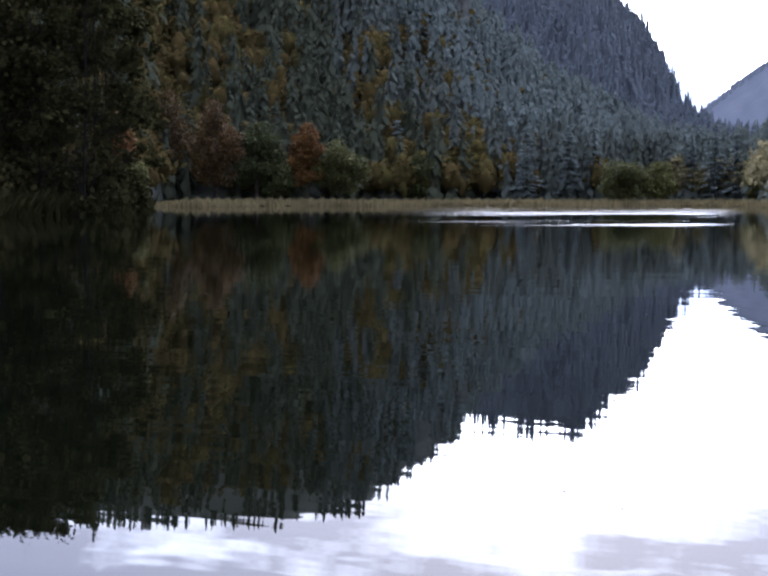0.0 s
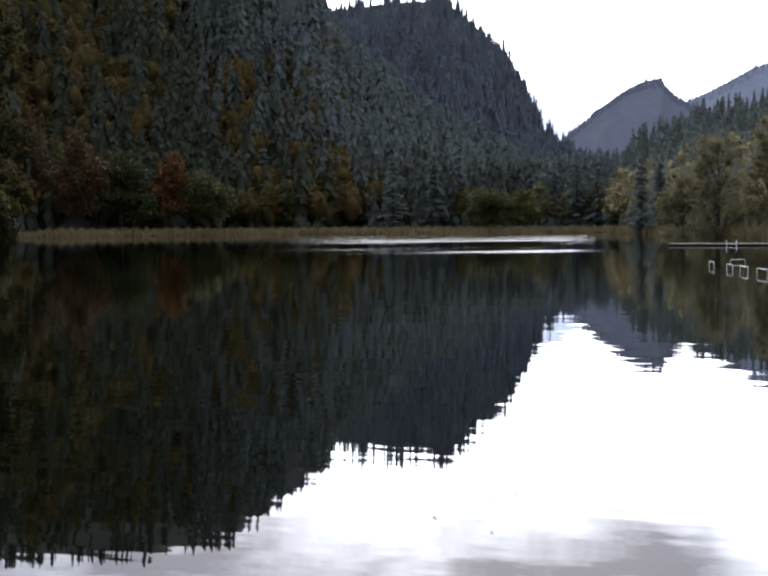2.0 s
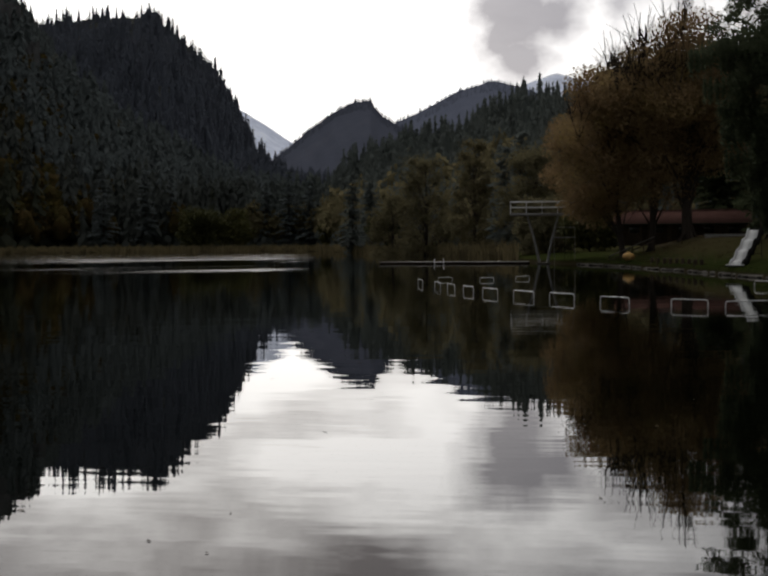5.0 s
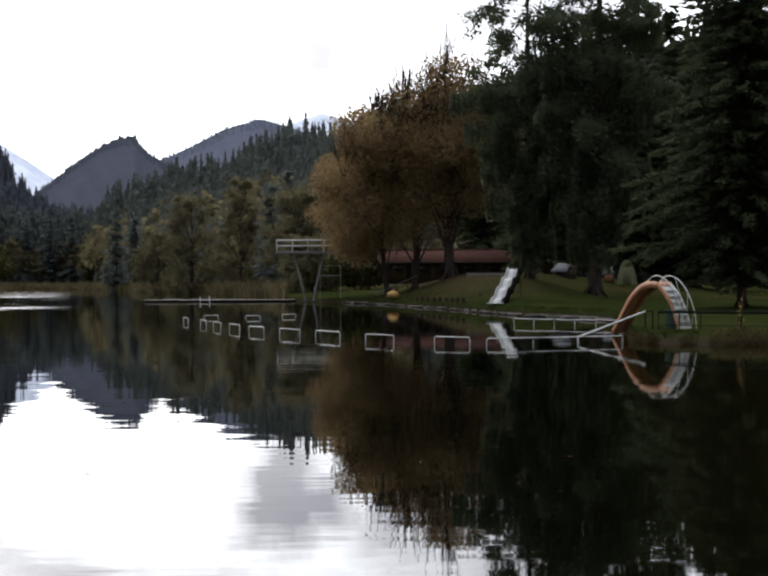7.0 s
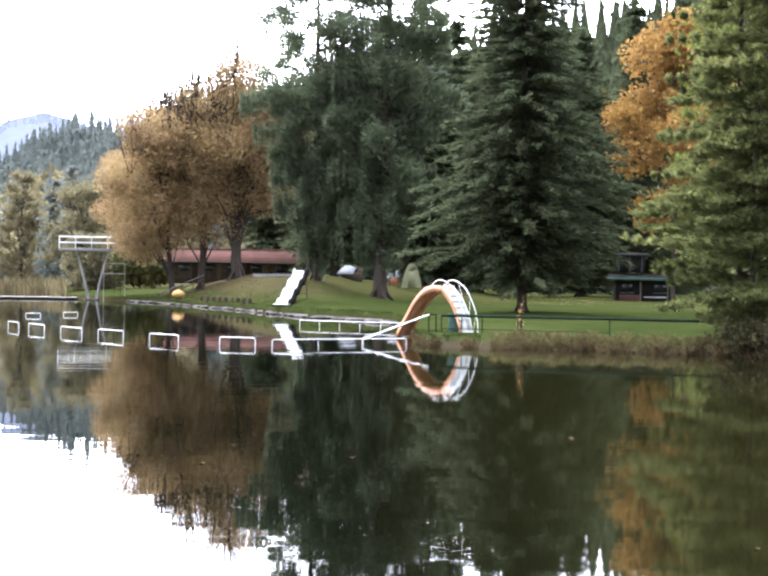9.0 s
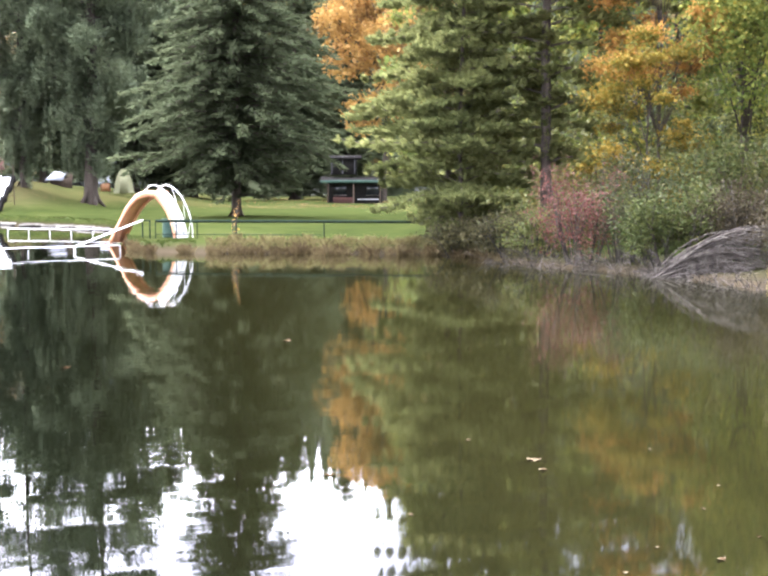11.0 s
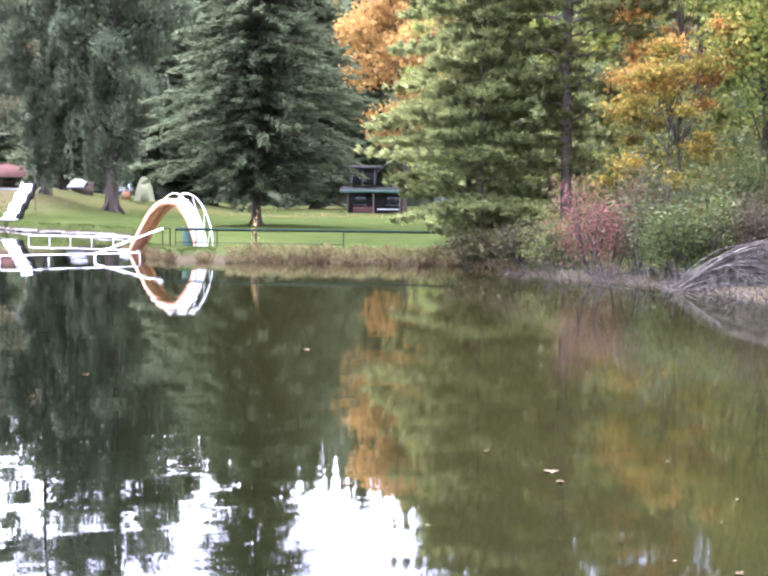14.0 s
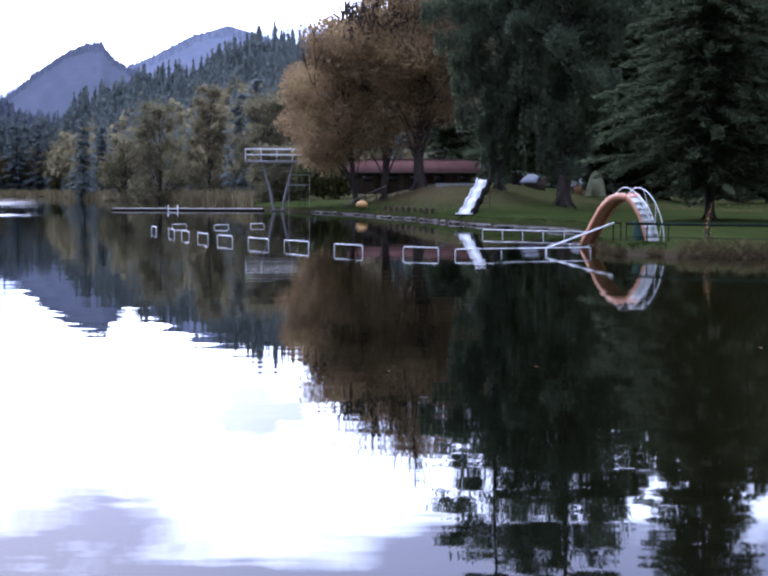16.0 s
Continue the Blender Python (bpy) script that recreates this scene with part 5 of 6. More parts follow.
def twig_thicket():
    rng = np.random.default_rng(332)
    geo = Geo()
    for _ in range(270):
        az = rng.uniform(50.3, 60.2)
        d = float(shore(az)) + rng.uniform(-0.8, 0.8)
        p = np.array(spot(az, d, -0.1))
        e = p + [rng.normal(0, 0.55), rng.normal(0, 0.45), rng.uniform(0.12, 0.75) ** 1.3]
        mid = (p + e) / 2 + rng.normal(0, 0.08, 3)
        geo.tube([p, mid, e], 0.010, 0.004, 4)
        for _ in range(3):
            q = mid + (e - mid) * rng.uniform(0, 1)
            geo.tube([q, q + [rng.normal(0, 0.2), rng.normal(0, 0.2), rng.uniform(-0.05, 0.25)]], 0.006, 0.002, 3)
    return tagged(part("twig_thicket", geo, M_TWIG), "grey dead twigs along the water's edge", "twigs", kind="stuff")


brush_heap()
twig_thicket()


def undergrowth():
    """Dense low foliage that closes the edge of the wood."""
    rng = np.random.default_rng(340)
    n = 58000
    az = rng.uniform(47.5, 80, n)
    r = shore(az) + 9 + rng.gamma(2.0, 5.0, n)
    h = rng.uniform(0, 1, n) ** 1.3 * (3.0 + 2.2 * np.sin(az * 2.3) * np.cos(r * 0.31) + 0.06 * (r - 40))
    pos = np.stack([r * np.sin(np.radians(az)), r * np.cos(np.radians(az)), land(az, r) + np.abs(h)], 1)
    geo = Geo()
    geo.leaves(rng, pos, np.full(n, 0.18), up=0.6, slim=0.7)
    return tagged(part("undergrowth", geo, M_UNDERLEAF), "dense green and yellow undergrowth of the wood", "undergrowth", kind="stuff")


undergrowth()


# ---- reeds and grass ----
def standing(name, label, category, az0, az1, s0, s1, n, h, w, mat, seed, clumps=0, lean=0.18, ease=0.0):
    rng = np.random.default_rng(seed)
    az = rng.uniform(az0, az1, n)
    if clumps:
        mid = rng.uniform(az0, az1, clumps)
        az = mid[rng.integers(clumps, size=n)] + rng.normal(0, (az1 - az0) / clumps * 0.33, n)
    s = rng.uniform(s0, s1, n)
    r = shore(az) + s
    z = np.maximum(land(az, r), -0.35)
    base = np.stack([r * np.sin(np.radians(az)), r * np.cos(np.radians(az)), z - 0.03], 1)
    tall = h * (0.75 + 0.35 * np.sin(az * 3.1 + s) * np.cos(az * 7.7))
    if ease:
        tall = tall * np.clip(0.35 + (az - az0) / ease, 0.35, 1.0)
    return tagged(part(name, Geo().blades(rng, base, tall, w, lean), mat), label, category, kind="stuff")


standing("reed_bed", "golden dry reeds along the near shore", "reeds", 60.2, 76, -0.3, 7.0, 90000, 0.40, 0.007, M_REED, 401, ease=6.0, lean=0.07)
standing("reed_fringe", "pale green-gold reeds at the edge of the wood", "reeds", 60.5, 76, 3.8, 8.5, 12000, 0.40, 0.012, M_TUFT, 402, lean=0.10)
standing("bank_grass", "tall dry yellow-green grass on the bank", "grass", 38.5, 48.0, 0.3, 1.9, 8000, 0.28, 0.014, M_TUFT, 403, lean=0.35)
standing("bank_sedge", "brown sedge tufts hanging over the water", "grass", 35.5, 50.0, -0.25, 0.5, 22000, 0.27, 0.013, M_BROWNTUFT, 404, clumps=60, lean=0.35)
standing("bank_undergrowth", "dull undergrowth below the pines", "grass", 46.5, 51.5, 0.4, 4.0, 6000, 0.22, 0.012, M_UNDER, 405, lean=0.5)
standing("reed_belt", "brown reed belt along the far shore", "reeds", -9.4, 21.8, -2.0, 6.0, 30000, 1.9, 0.22, M_FARREED, 406, lean=0.08, ease=2.5)
# scrub takes the same shade-darkened leaf colour
standing("shore_scrub", "shade-dark low scrub on the shore", "scrub", -20, -9.0, -1.0, 5.0, 9000, 2.6, 0.35, M_SHADE, 407, lean=0.3)
standing("meadow_tufts", "longer grass along the meadow's shore", "grass", 24.0, 38.0, 0.6, 3.2, 6000, 0.13, 0.03, M_GRASS, 408, lean=0.35)


# ---- bathing place ----
def rail(p0, p1, posts, height, label, group, r=0.018):
    """A low white pipe rail on posts in the water between two places in plan."""
    (x0, y0), (x1, y1) = p0, p1
    ln = math.hypot(x1 - x0, y1 - y0)
    thing = empty("water_rail", pose(x0, y0, 0, 0, 0, math.degrees(math.atan2(y1 - y0, x1 - x0))))
    c = 0.07
    a = np.linspace(0, np.pi / 2, 5)
    left = [(0, 0, height - c)] + [(c - c * math.cos(t), 0, height - c + c * math.sin(t)) for t in a[1:]]
    right = [(ln - x, y, z) for x, y, z in reversed(left)]
    part("top_rail", Geo().tube(left + right, r, r, 8), M_WHITE, thing)
    post = Geo().tube([(0, 0, -1.6), (0, 0, height - c)], r, r, 8).mesh("post", M_WHITE)
    for k in range(posts):
        ob = new("post", post)
        ob.parent = thing
        ob.location = (ln * k / (posts - 1), 0, 0)
    return tagged(thing, label, "railing", group)


LOW = "white pipe rail standing low over the water"
for k, (x, y) in enumerate(((22.1, 40.34), (20.93, 43.27), (20.75, 47.2), (20.5, 50.2), (20.45, 53.6), (20.65, 56.7), (21.1, 60.2), (21.55, 63.4), (22.2, 68.0))):
    lean = (-0.66, -0.28, -0.12, -0.05, 0.05, 0.2, 0.25, 0.3, 0.35)[k]
    ln = (1.15, 1.6, 1.9, 1.9, 1.8, 1.8, 1.7, 1.7, 1.8)[k]
    rail((x - lean * 0.5, y - ln / 2 + 0.5), (x + lean * 0.5, y + ln / 2 + 0.5), 2, 0.25, LOW, "low rails round the bathing basin")
for x, y in ((25.6, 75.8), (27.3, 73.8), (30.2, 75.8)):
    rail((x, y), (x + 0.85, y + 0.1), 2, 0.16, LOW, "low rails round the bathing basin")
rail((22.75, 39.75), (27.6, 39.3), 4, 0.22, "long white pipe rail standing low over the water", "low rails round the bathing basin")
rail((34.3, 57.4), (37.5, 50.5), 8, 0.27, "long white pipe rail standing low over the water", "low rails round the bathing basin")


def water_slide():
    """An arched slide: chute on one side, steps on the other, hoop handrails."""
    thing = empty("water_slide", facing(36.3, 52.9, 0.0, 0))
    turn = radians(48)
    px, wx = np.array([math.cos(turn), -math.sin(turn)]), np.array([math.sin(turn), math.cos(turn)])
    width = 0.62

    def curve(pts, n):
        pts = np.array(pts, float)
        s = np.r_[0, np.cumsum(np.hypot(*np.diff(pts, axis=0).T))]
        t = np.linspace(0, s[-1], n)
        c = np.stack([np.interp(t, s, pts[:, k]) for k in range(2)], 1)
        for _ in range(3):
            c[1:-1] = (c[:-2] + 2 * c[1:-1] + c[2:]) / 4
        return c

    def at3(c, w):
        w = np.broadcast_to(w, (len(c),))
        xy = (c[:, :1] / math.cos(turn)) * px + w[:, None] * wx
        return np.column_stack([xy, c[:, 1]])

    down = curve([(-1.52, 0.10), (-1.40, 0.34), (-1.22, 0.68), (-0.90, 1.32), (-0.53, 1.77), (-0.16, 1.92), (0.13, 1.86)], 26)
    up = curve([(0.13, 1.86), (0.38, 1.56), (0.55, 1.25), (0.70, 0.80), (0.80, 0.40), (0.84, -0.5)], 22)

    def strip(c, w0, w1, thick, geo):
        a, b = at3(c, w0), at3(c, w1)
        lo = np.array([0, 0, -thick])
        v = np.concatenate([a, b, b + lo, a + lo])
        n = len(c)
        i = np.arange(n - 1)
        q = np.concatenate([np.stack([k * n + i, k * n + i + 1, (k + 1) % 4 * n + i + 1, (k + 1) % 4 * n + i], -1) for k in range(4)])
        geo.add(v, q)
        geo.add(v[[0, n, 2 * n, 3 * n]], [(0, 1, 2, 3)]).add(v[[n - 1, 2 * n - 1, 3 * n - 1, 4 * n - 1]], [(0, 1, 2, 3)])
        return geo

    part("chute", strip(down, 0.03, width - 0.03, 0.05, Geo()), M_CHUTE, thing, "weathered orange chute")
    for name, w in (("side_wall", -0.03), ("side_wall", width - 0.03)):
        part(name, strip(down + [0, 0.10], w, w + 0.06, 0.24, Geo()), M_CHUTE, thing)
    for w in (0.0, width - 0.05):
        part("stringer", strip(up + [0, 0.06], w, w + 0.06, 0.20, Geo()), M_WHITE if w else M_CHUTE, thing)
    part("step_back", strip(up + [0, -0.04], 0.06, width - 0.06, 0.05, Geo()), M_WHITE, thing, "white riser board")
    for k in range(7):
        i = 2 + k * 2
        c = up[i]
        o = at3(c[None], 0.06)[0]
        e = at3(c[None], width - 0.06)[0]
        d = np.append(px, 0) * 0.11
        z = np.array([0, 0, 0.05])
        v = [o - d, e - d, e + d, o + d, o - d - z, e - d - z, e + d - z, o + d - z]
        part("step", Geo().add(v, [(0, 1, 2, 3), (4, 7, 6, 5), (0, 4, 5, 1), (1, 5, 6, 2), (2, 6, 7, 3), (3, 7, 4, 0)]), M_WHITE, thing, "white step")
    hoop = curve([(-0.25, 1.98), (-0.18, 2.14), (0.02, 2.24), (0.25, 2.17), (0.55, 1.90), (0.80, 1.40), (0.96, 0.85), (1.0, 0.35), (1.0, -0.4)], 26)
    for w in (0.02, width):
        part("handrail", Geo().tube(at3(hoop, w), 0.019, 0.019, 8), M_WHITE, thing, "white hoop handrail")
        for i in (5, 10, 15):
            j = min(len(up) - 1, i)
            part("baluster", Geo().tube([at3(hoop[i][None], w)[0], at3(up[j][None], w)[0]], 0.011, 0.011, 6), M_WHITE, thing)
    return tagged(thing, "arched orange water slide with white steps and handrails", "slide")


water_slide()


def slide_footing():
    thing = empty("slide_footing", facing(37.0, 52.7, 0))
    part("panel", Geo().box((-0.26, -0.12, -1.5), (0.17, 0.12, 0.93), 0.02), M_TEAL, thing)
    part("cap", Geo().box((-0.29, -0.15, 0.934), (0.20, 0.15, 0.975), 0.012), M_TEAL, thing)
    return tagged(thing, "turquoise-green painted footing under the slide steps", "support")


slide_footing()


def bank_railing():
    a, b = spot(36.45, 51.6), spot(47.6, 49.5)
    ln = (b - a).length
    thing = empty("bank_railing", pose(a.x, a.y, 0, 0, 0, math.degrees(math.atan2(b.y - a.y, b.x - a.x))))
    part("top_rail", Geo().tube([(0, 0, 0.92), (ln * 0.5, 0, 0.925), (ln, 0, 0.92)], 0.048, 0.048, 8), M_DKGREEN, thing)
    part("lower_rail", Geo().tube([(0, 0, 0.46), (ln * 0.3, 0, 0.465), (ln * 0.6, 0, 0.46)], 0.016, 0.016, 6), M_DKGREEN, thing)
    post = Geo().tube([(0, 0, -0.9), (0, 0, 0.92)], 0.020, 0.020, 8).mesh("post", M_DKGREEN)
    for k in range(5):
        ob = new("post", post)
        ob.parent = thing
        ob.location = (ln * (0.0, 0.075, 0.15, 0.6, 1.0)[k], 0, 0)
    return tagged(thing, "dark green pipe railing along the grassy bank", "railing")


bank_railing()


def gangway():
    """A sloping white handrail beside the slide, with its dark end frame."""
    a, b = spot(33.35, 48.4, 0.16), spot(35.95, 51.9, 0.93)
    thing = empty("gangway_rail", Matrix.Translation(a))
    d = np.array(b - a)
    part("handrail", Geo().tube([(0, 0, 0), d * 0.5, d], 0.036, 0.036, 8), M_WHITE, thing)
    for off in (0.0, 0.30):
        q = d + [off, -0.1 * off, 0]
        part("post", Geo().tube([q * [1, 1, 0] + [0, 0, -1.2], q], 0.026, 0.026, 8), M_DKGREEN, thing)
    part("crossbar", Geo().tube([d, d + [0.30, -0.03, 0]], 0.022, 0.022, 6), M_DKGREEN, thing)
    part("foot_post", Geo().tube([(0, 0, -1.2), (0, 0, 0.0)], 0.03, 0.03, 8), M_WHITE, thing)
    return tagged(thing, "sloping white handrail with dark end posts", "railing")


gangway()


def meadow_slide():
    az, d = 30.42, 89.2
    z = seat(az, d)
    thing = empty("meadow_slide", facing(az, d, z, 0))
    n = 43
    t = np.linspace(0, 1, n)
    # runs down towards the water, the top lies further back and to the right
    x = -0.75 + 1.15 * t
    y = -0.4 + 2.4 * t
    h = 0.02 + 2.14 * t + 0.10 * np.sin(t * 22)
    c = np.stack([x, y, h], 1)
    side = np.array([1.0, -0.08, 0])
    w = 0.66

    def strip(o0, o1, lift, thick):
        a, b = c + side * o0 + [0, 0, lift], c + side * o1 + [0, 0, lift]
        lo = np.array([0, 0, -thick])
        v = np.concatenate([a, b, b + lo, a + lo])
        i = np.arange(n - 1)
        q = np.concatenate([np.stack([k * n + i, k * n + i + 1, (k + 1) % 4 * n + i + 1, (k + 1) % 4 * n + i], -1) for k in range(4)])
        return Geo().add(v, q).add(v[[0, n, 2 * n, 3 * n]], [(0, 1, 2, 3)]).add(v[[n - 1, 2 * n - 1, 3 * n - 1, 4 * n - 1]], [(0, 1, 2, 3)])

    part("chute", strip(0.0, w, 0, 0.04), M_WHITE, thing, "wavy white chute")
    part("side_wall", strip(-0.04, 0.0, 0.12, 0.18), M_WHITE, thing)
    part("side_wall", strip(w, w + 0.16, 0.10, 0.42), M_NEARBLACK, thing, "black side board")
    top = c[-1]
    for o in (0.0, w):
        p = top + side * o
        part("leg", Geo().tube([p + [0, 0.15, 0.75], p + [0.1, 0.5, -2.4]], 0.035, 0.035, 6), M_WOOD, thing)
        q = c[18] + side * o
        part("leg", Geo().tube([q, q * [1, 1, 0] + [0, 0, -0.5]], 0.03, 0.03, 6), M_WOOD, thing)
    part("foot_plate", Geo().box((-1.0, -0.75, -0.05), (0.1, -0.42, 0.09), 0.02), M_WHITE, thing)
    # thin black box put in for the shadow under the slide's foot
    part("foot_edge", Geo().box((-1.02, -0.80, -0.05), (0.12, -0.754, 0.05), 0.01), M_NEARBLACK, thing, "black strip for the shadow at the foot")
    for k in range(5):
        z0 = 0.35 + 0.36 * k
        a, b = top + [0.08, 0.45 - 0.06 * k, z0 - top[2]], top + side * w + [0.08, 0.45 - 0.06 * k, z0 - top[2]]
        part("rung", Geo().tube([a, b], 0.022, 0.022, 6), M_WOOD, thing)
    return tagged(thing, "white wavy children's slide on the meadow slope", "slide")


meadow_slide()


def diving_tower():
    thing = empty("diving_tower", facing(22.8, 137, 0))
    deck = 4.75
    part("platform", Geo().box((-3.1, -1.3, deck - 0.22), (2.9, 1.3, deck), 0.03), M_CONC, thing)
    for x0, x1 in ((-1.5, -0.22), (1.4, 0.25)):
        for y in (-0.7, 0.7):
            part("leg", Geo().tube([(x0, y, deck - 0.2), ((x0 + x1) / 2, y * 0.7, deck * 0.5), (x1, y * 0.4, -0.6)], 0.09, 0.13, 8), M_CONC, thing)
    part("lower_platform", Geo().box((0.9, -1.6, 2.42), (3.0, 0.9, 2.52), 0.02), M_CONC, thing)
    for x in (1.0, 2.9):
        part("lower_post", Geo().tube([(x, -1.5, -0.4), (x, -1.5, 3.4)], 0.028, 0.028, 6), M_GREYWOOD, thing)
    part("lower_rail", Geo().tube([(1.0, -1.5, 3.4), (2.9, -1.5, 3.4)], 0.035, 0.035, 6), M_CONC, thing)
    rails = [((-3.05, -1.25), (2.8, -1.25)), ((-3.05, 1.25), (2.8, 1.25)), ((-3.05, -1.25), (-3.05, 1.25))]
    for (xa, ya), (xb, yb) in rails:
        for z in (0.55, 1.08):
            part("rail", Geo().tube([(xa, ya, deck + z), (xb, yb, deck + z)], 0.045, 0.045, 6), M_WHITE, thing, "white pipe rail")
        n = 2 if xa == xb else 5
        for k in range(n):
            u = k / (n - 1) if n > 2 else (k + 0.5) / 2
            x, y = xa + (xb - xa) * u, ya + (yb - ya) * u
            part("rail_post", Geo().tube([(x, y, deck - 0.05), (x, y, deck + 1.08)], 0.035, 0.035, 6), M_WHITE, thing)
    for x in (2.0, 2.6):
        part("ladder_side", Geo().tube([(x, 1.5, -0.5), (x, 1.35, deck + 1.0)], 0.025, 0.025, 6), M_DKGREEN, thing)
    for k in range(14):
        part("rung", Geo().tube([(2.0, 1.48, 0.3 + 0.33 * k), (2.6, 1.48, 0.3 + 0.33 * k)], 0.014, 0.014, 5), M_DKGREEN, thing)
    part("footing", Geo().box((-0.7, -0.7, -1.8), (0.7, 0.7, 0.12), 0.06), M_STONE, thing)
    return tagged(thing, "concrete diving tower on splayed legs with white railings", "diving tower")


diving_tower()


def jetty():
    a, b = spot(16.45, 143), spot(22.2, 140)
    ln = (b - a).length
    thing = empty("jetty", pose(a.x, a.y, 0, 0, 0, math.degrees(math.atan2(b.y - a.y, b.x - a.x))))
    n = int(ln / 0.45)
    plank = Geo().box((0.01, -0.9, 0.16), (ln / n - 0.02, 0.9, 0.22), 0.01).mesh("plank", M_GREYWOOD)
    for k in range(n):
        ob = new("plank", plank)
        ob.parent = thing
        ob.location = (k * ln / n, 0, 0.004 * math.sin(k * 2.3))
    for y in (-0.8, 0.8):
        part("beam", Geo().box((0, y - 0.06, 0.0), (ln, y + 0.06, 0.158), 0.01), M_WOOD, thing)
    pile = Geo().tube([(0, 0, -2.5), (0, 0, 0.15)], 0.1, 0.1, 8).mesh("pile", M_WOOD)
    for k in range(6):
        for y in (-0.7, 0.7):
            ob = new("pile", pile)
            ob.parent = thing
            ob.location = (0.3 + (ln - 0.6) * k / 5, y, 0)
    return tagged(thing, "long low wooden jetty at the water's surface", "jetty")


jetty()


def jetty_ladder():
    thing = empty("bathing_ladder", facing(18.7, 140.6, 0.22))
    for x in (-0.45, 0.45):
        t = np.linspace(0, np.pi, 9)
        pts = [(x, 0.3 * math.cos(u) - 0.1, 0.12 + 0.12 * math.sin(u)) for u in t]
        part("side_rail", Geo().tube([(x, 0.2, 0.0)] + pts + [(x, -0.4, -1.0)], 0.045, 0.045, 6), M_WHITE, thing)
    for k in range(4):
        part("rung", Geo().tube([(-0.45, -0.4, -0.05 - 0.25 * k), (0.45, -0.4, -0.05 - 0.25 * k)], 0.03, 0.03, 6), M_WHITE, thing)
    return tagged(thing, "white bathing ladder on the jetty", "ladder")


jetty_ladder()


def ball_buoy():
    az = 26.1
    d = float(shore(az)) + 1.6
    thing = empty("buoy", facing(az, d, seat(az, d)))
    n, k = 18, 12
    geo = Geo()
    u, v = np.meshgrid(np.arange(n) / n * 2 * np.pi, np.linspace(0, np.pi, k), indexing="ij")
    sq = 0.34 * (1 + 0.03 * np.cos(6 * v))
    pts = np.stack([0.50 * np.sin(v) * np.cos(u), 0.50 * np.sin(v) * np.sin(u), 0.36 + sq * np.cos(v)], -1).reshape(-1, 3)
    i, j = np.meshgrid(np.arange(n), np.arange(k - 1), indexing="ij")
    geo.add(pts, np.stack([i * k + j, i * k + j + 1, (i + 1) % n * k + j + 1, (i + 1) % n * k + j], -1).reshape(-1, 4))
    part("float", geo, M_BUOY, thing, smooth=True)
    part("collar", Geo().tube([(0, 0, 0.66), (0, 0, 0.76)], 0.12, 0.10, 10), M_BUOY, thing)
    part("mooring_eye", Geo().tube([(-0.06, 0, 0.76), (-0.05, 0, 0.84), (0, 0, 0.87), (0.05, 0, 0.84), (0.06, 0, 0.76)], 0.015, 0.015, 6), M_DKGREEN, thing)
    return tagged(thing, "orange-yellow ball buoy lying on the shore", "buoy")


ball_buoy()


def stub_posts():
    m = None
    for k in range(9):
        az = 27.0 + 0.235 * k
        d = float(shore(az)) + 1.1
        at_pose = facing(az, d, seat(az, d))
        if m is None:
            m = empty("bollard", at_pose)
            part("post", Geo().tube([(0, 0, -0.4), (0, 0, 0.32)], 0.14, 0.13, 10), M_WOOD, m)
            part("cap", Geo().tube([(0, 0, 0.322), (0, 0, 0.36)], 0.145, 0.11, 10), M_WOOD, m)
            tagged(m, "short dark wooden post on the shore edge", "post", "row of shore posts")
        else:
            copy_thing(m, at_pose)


stub_posts()


def low_wall(az0, az1, d, z0, z1):
    a, b = spot(az0, d), spot(az1, d)
    ln = (b - a).length
    thing = empty("low_wall", pose(a.x, a.y, 0, 0, 0, math.degrees(math.atan2(b.y - a.y, b.x - a.x))))
    part("wall", Geo().box((0, -0.12, z0 - 1.2), (ln, 0.12, z1 - 0.06), 0.02), M_CONC, thing)
    part("coping", Geo().box((-0.03, -0.17, z1 - 0.056), (ln + 0.03, 0.17, z1), 0.015), M_CONC, thing)
    return tagged(thing, "pale low concrete wall at the top of the meadow", "wall")


low_wall(29.0, 31.1, 122, 2.0, 2.6)


def stair_rail():
    """A sloping handrail added to stand in for the edge of the slope to the bathing house."""
    a, b = spot(25.35, 124), spot(27.1, 129)
    ln = (b - a).length
    thing = empty("stair_rail", pose(a.x, a.y, 0, 0, 0, math.degrees(math.atan2(b.y - a.y, b.x - a.x))))
    za, zb = 0.8, 2.45
    part("handrail", Geo().tube([(0, 0, za), (ln / 2, 0, (za + zb) / 2), (ln, 0, zb)], 0.05, 0.05, 6), M_STONE, thing)
    part("lower_rail", Geo().tube([(0, 0, za - 0.35), (ln, 0, zb - 0.35)], 0.05, 0.05, 6), M_WOOD, thing)
    for k in range(5):
        x, z = ln * k / 4, za + (zb - za) * k / 4
        part("post", Geo().tube([(x, 0, z - 1.6), (x, 0, z)], 0.05, 0.05, 6), M_WOOD, thing)
    return tagged(thing, "sloping handrail standing in for the slope's edge", "railing")


stair_rail()


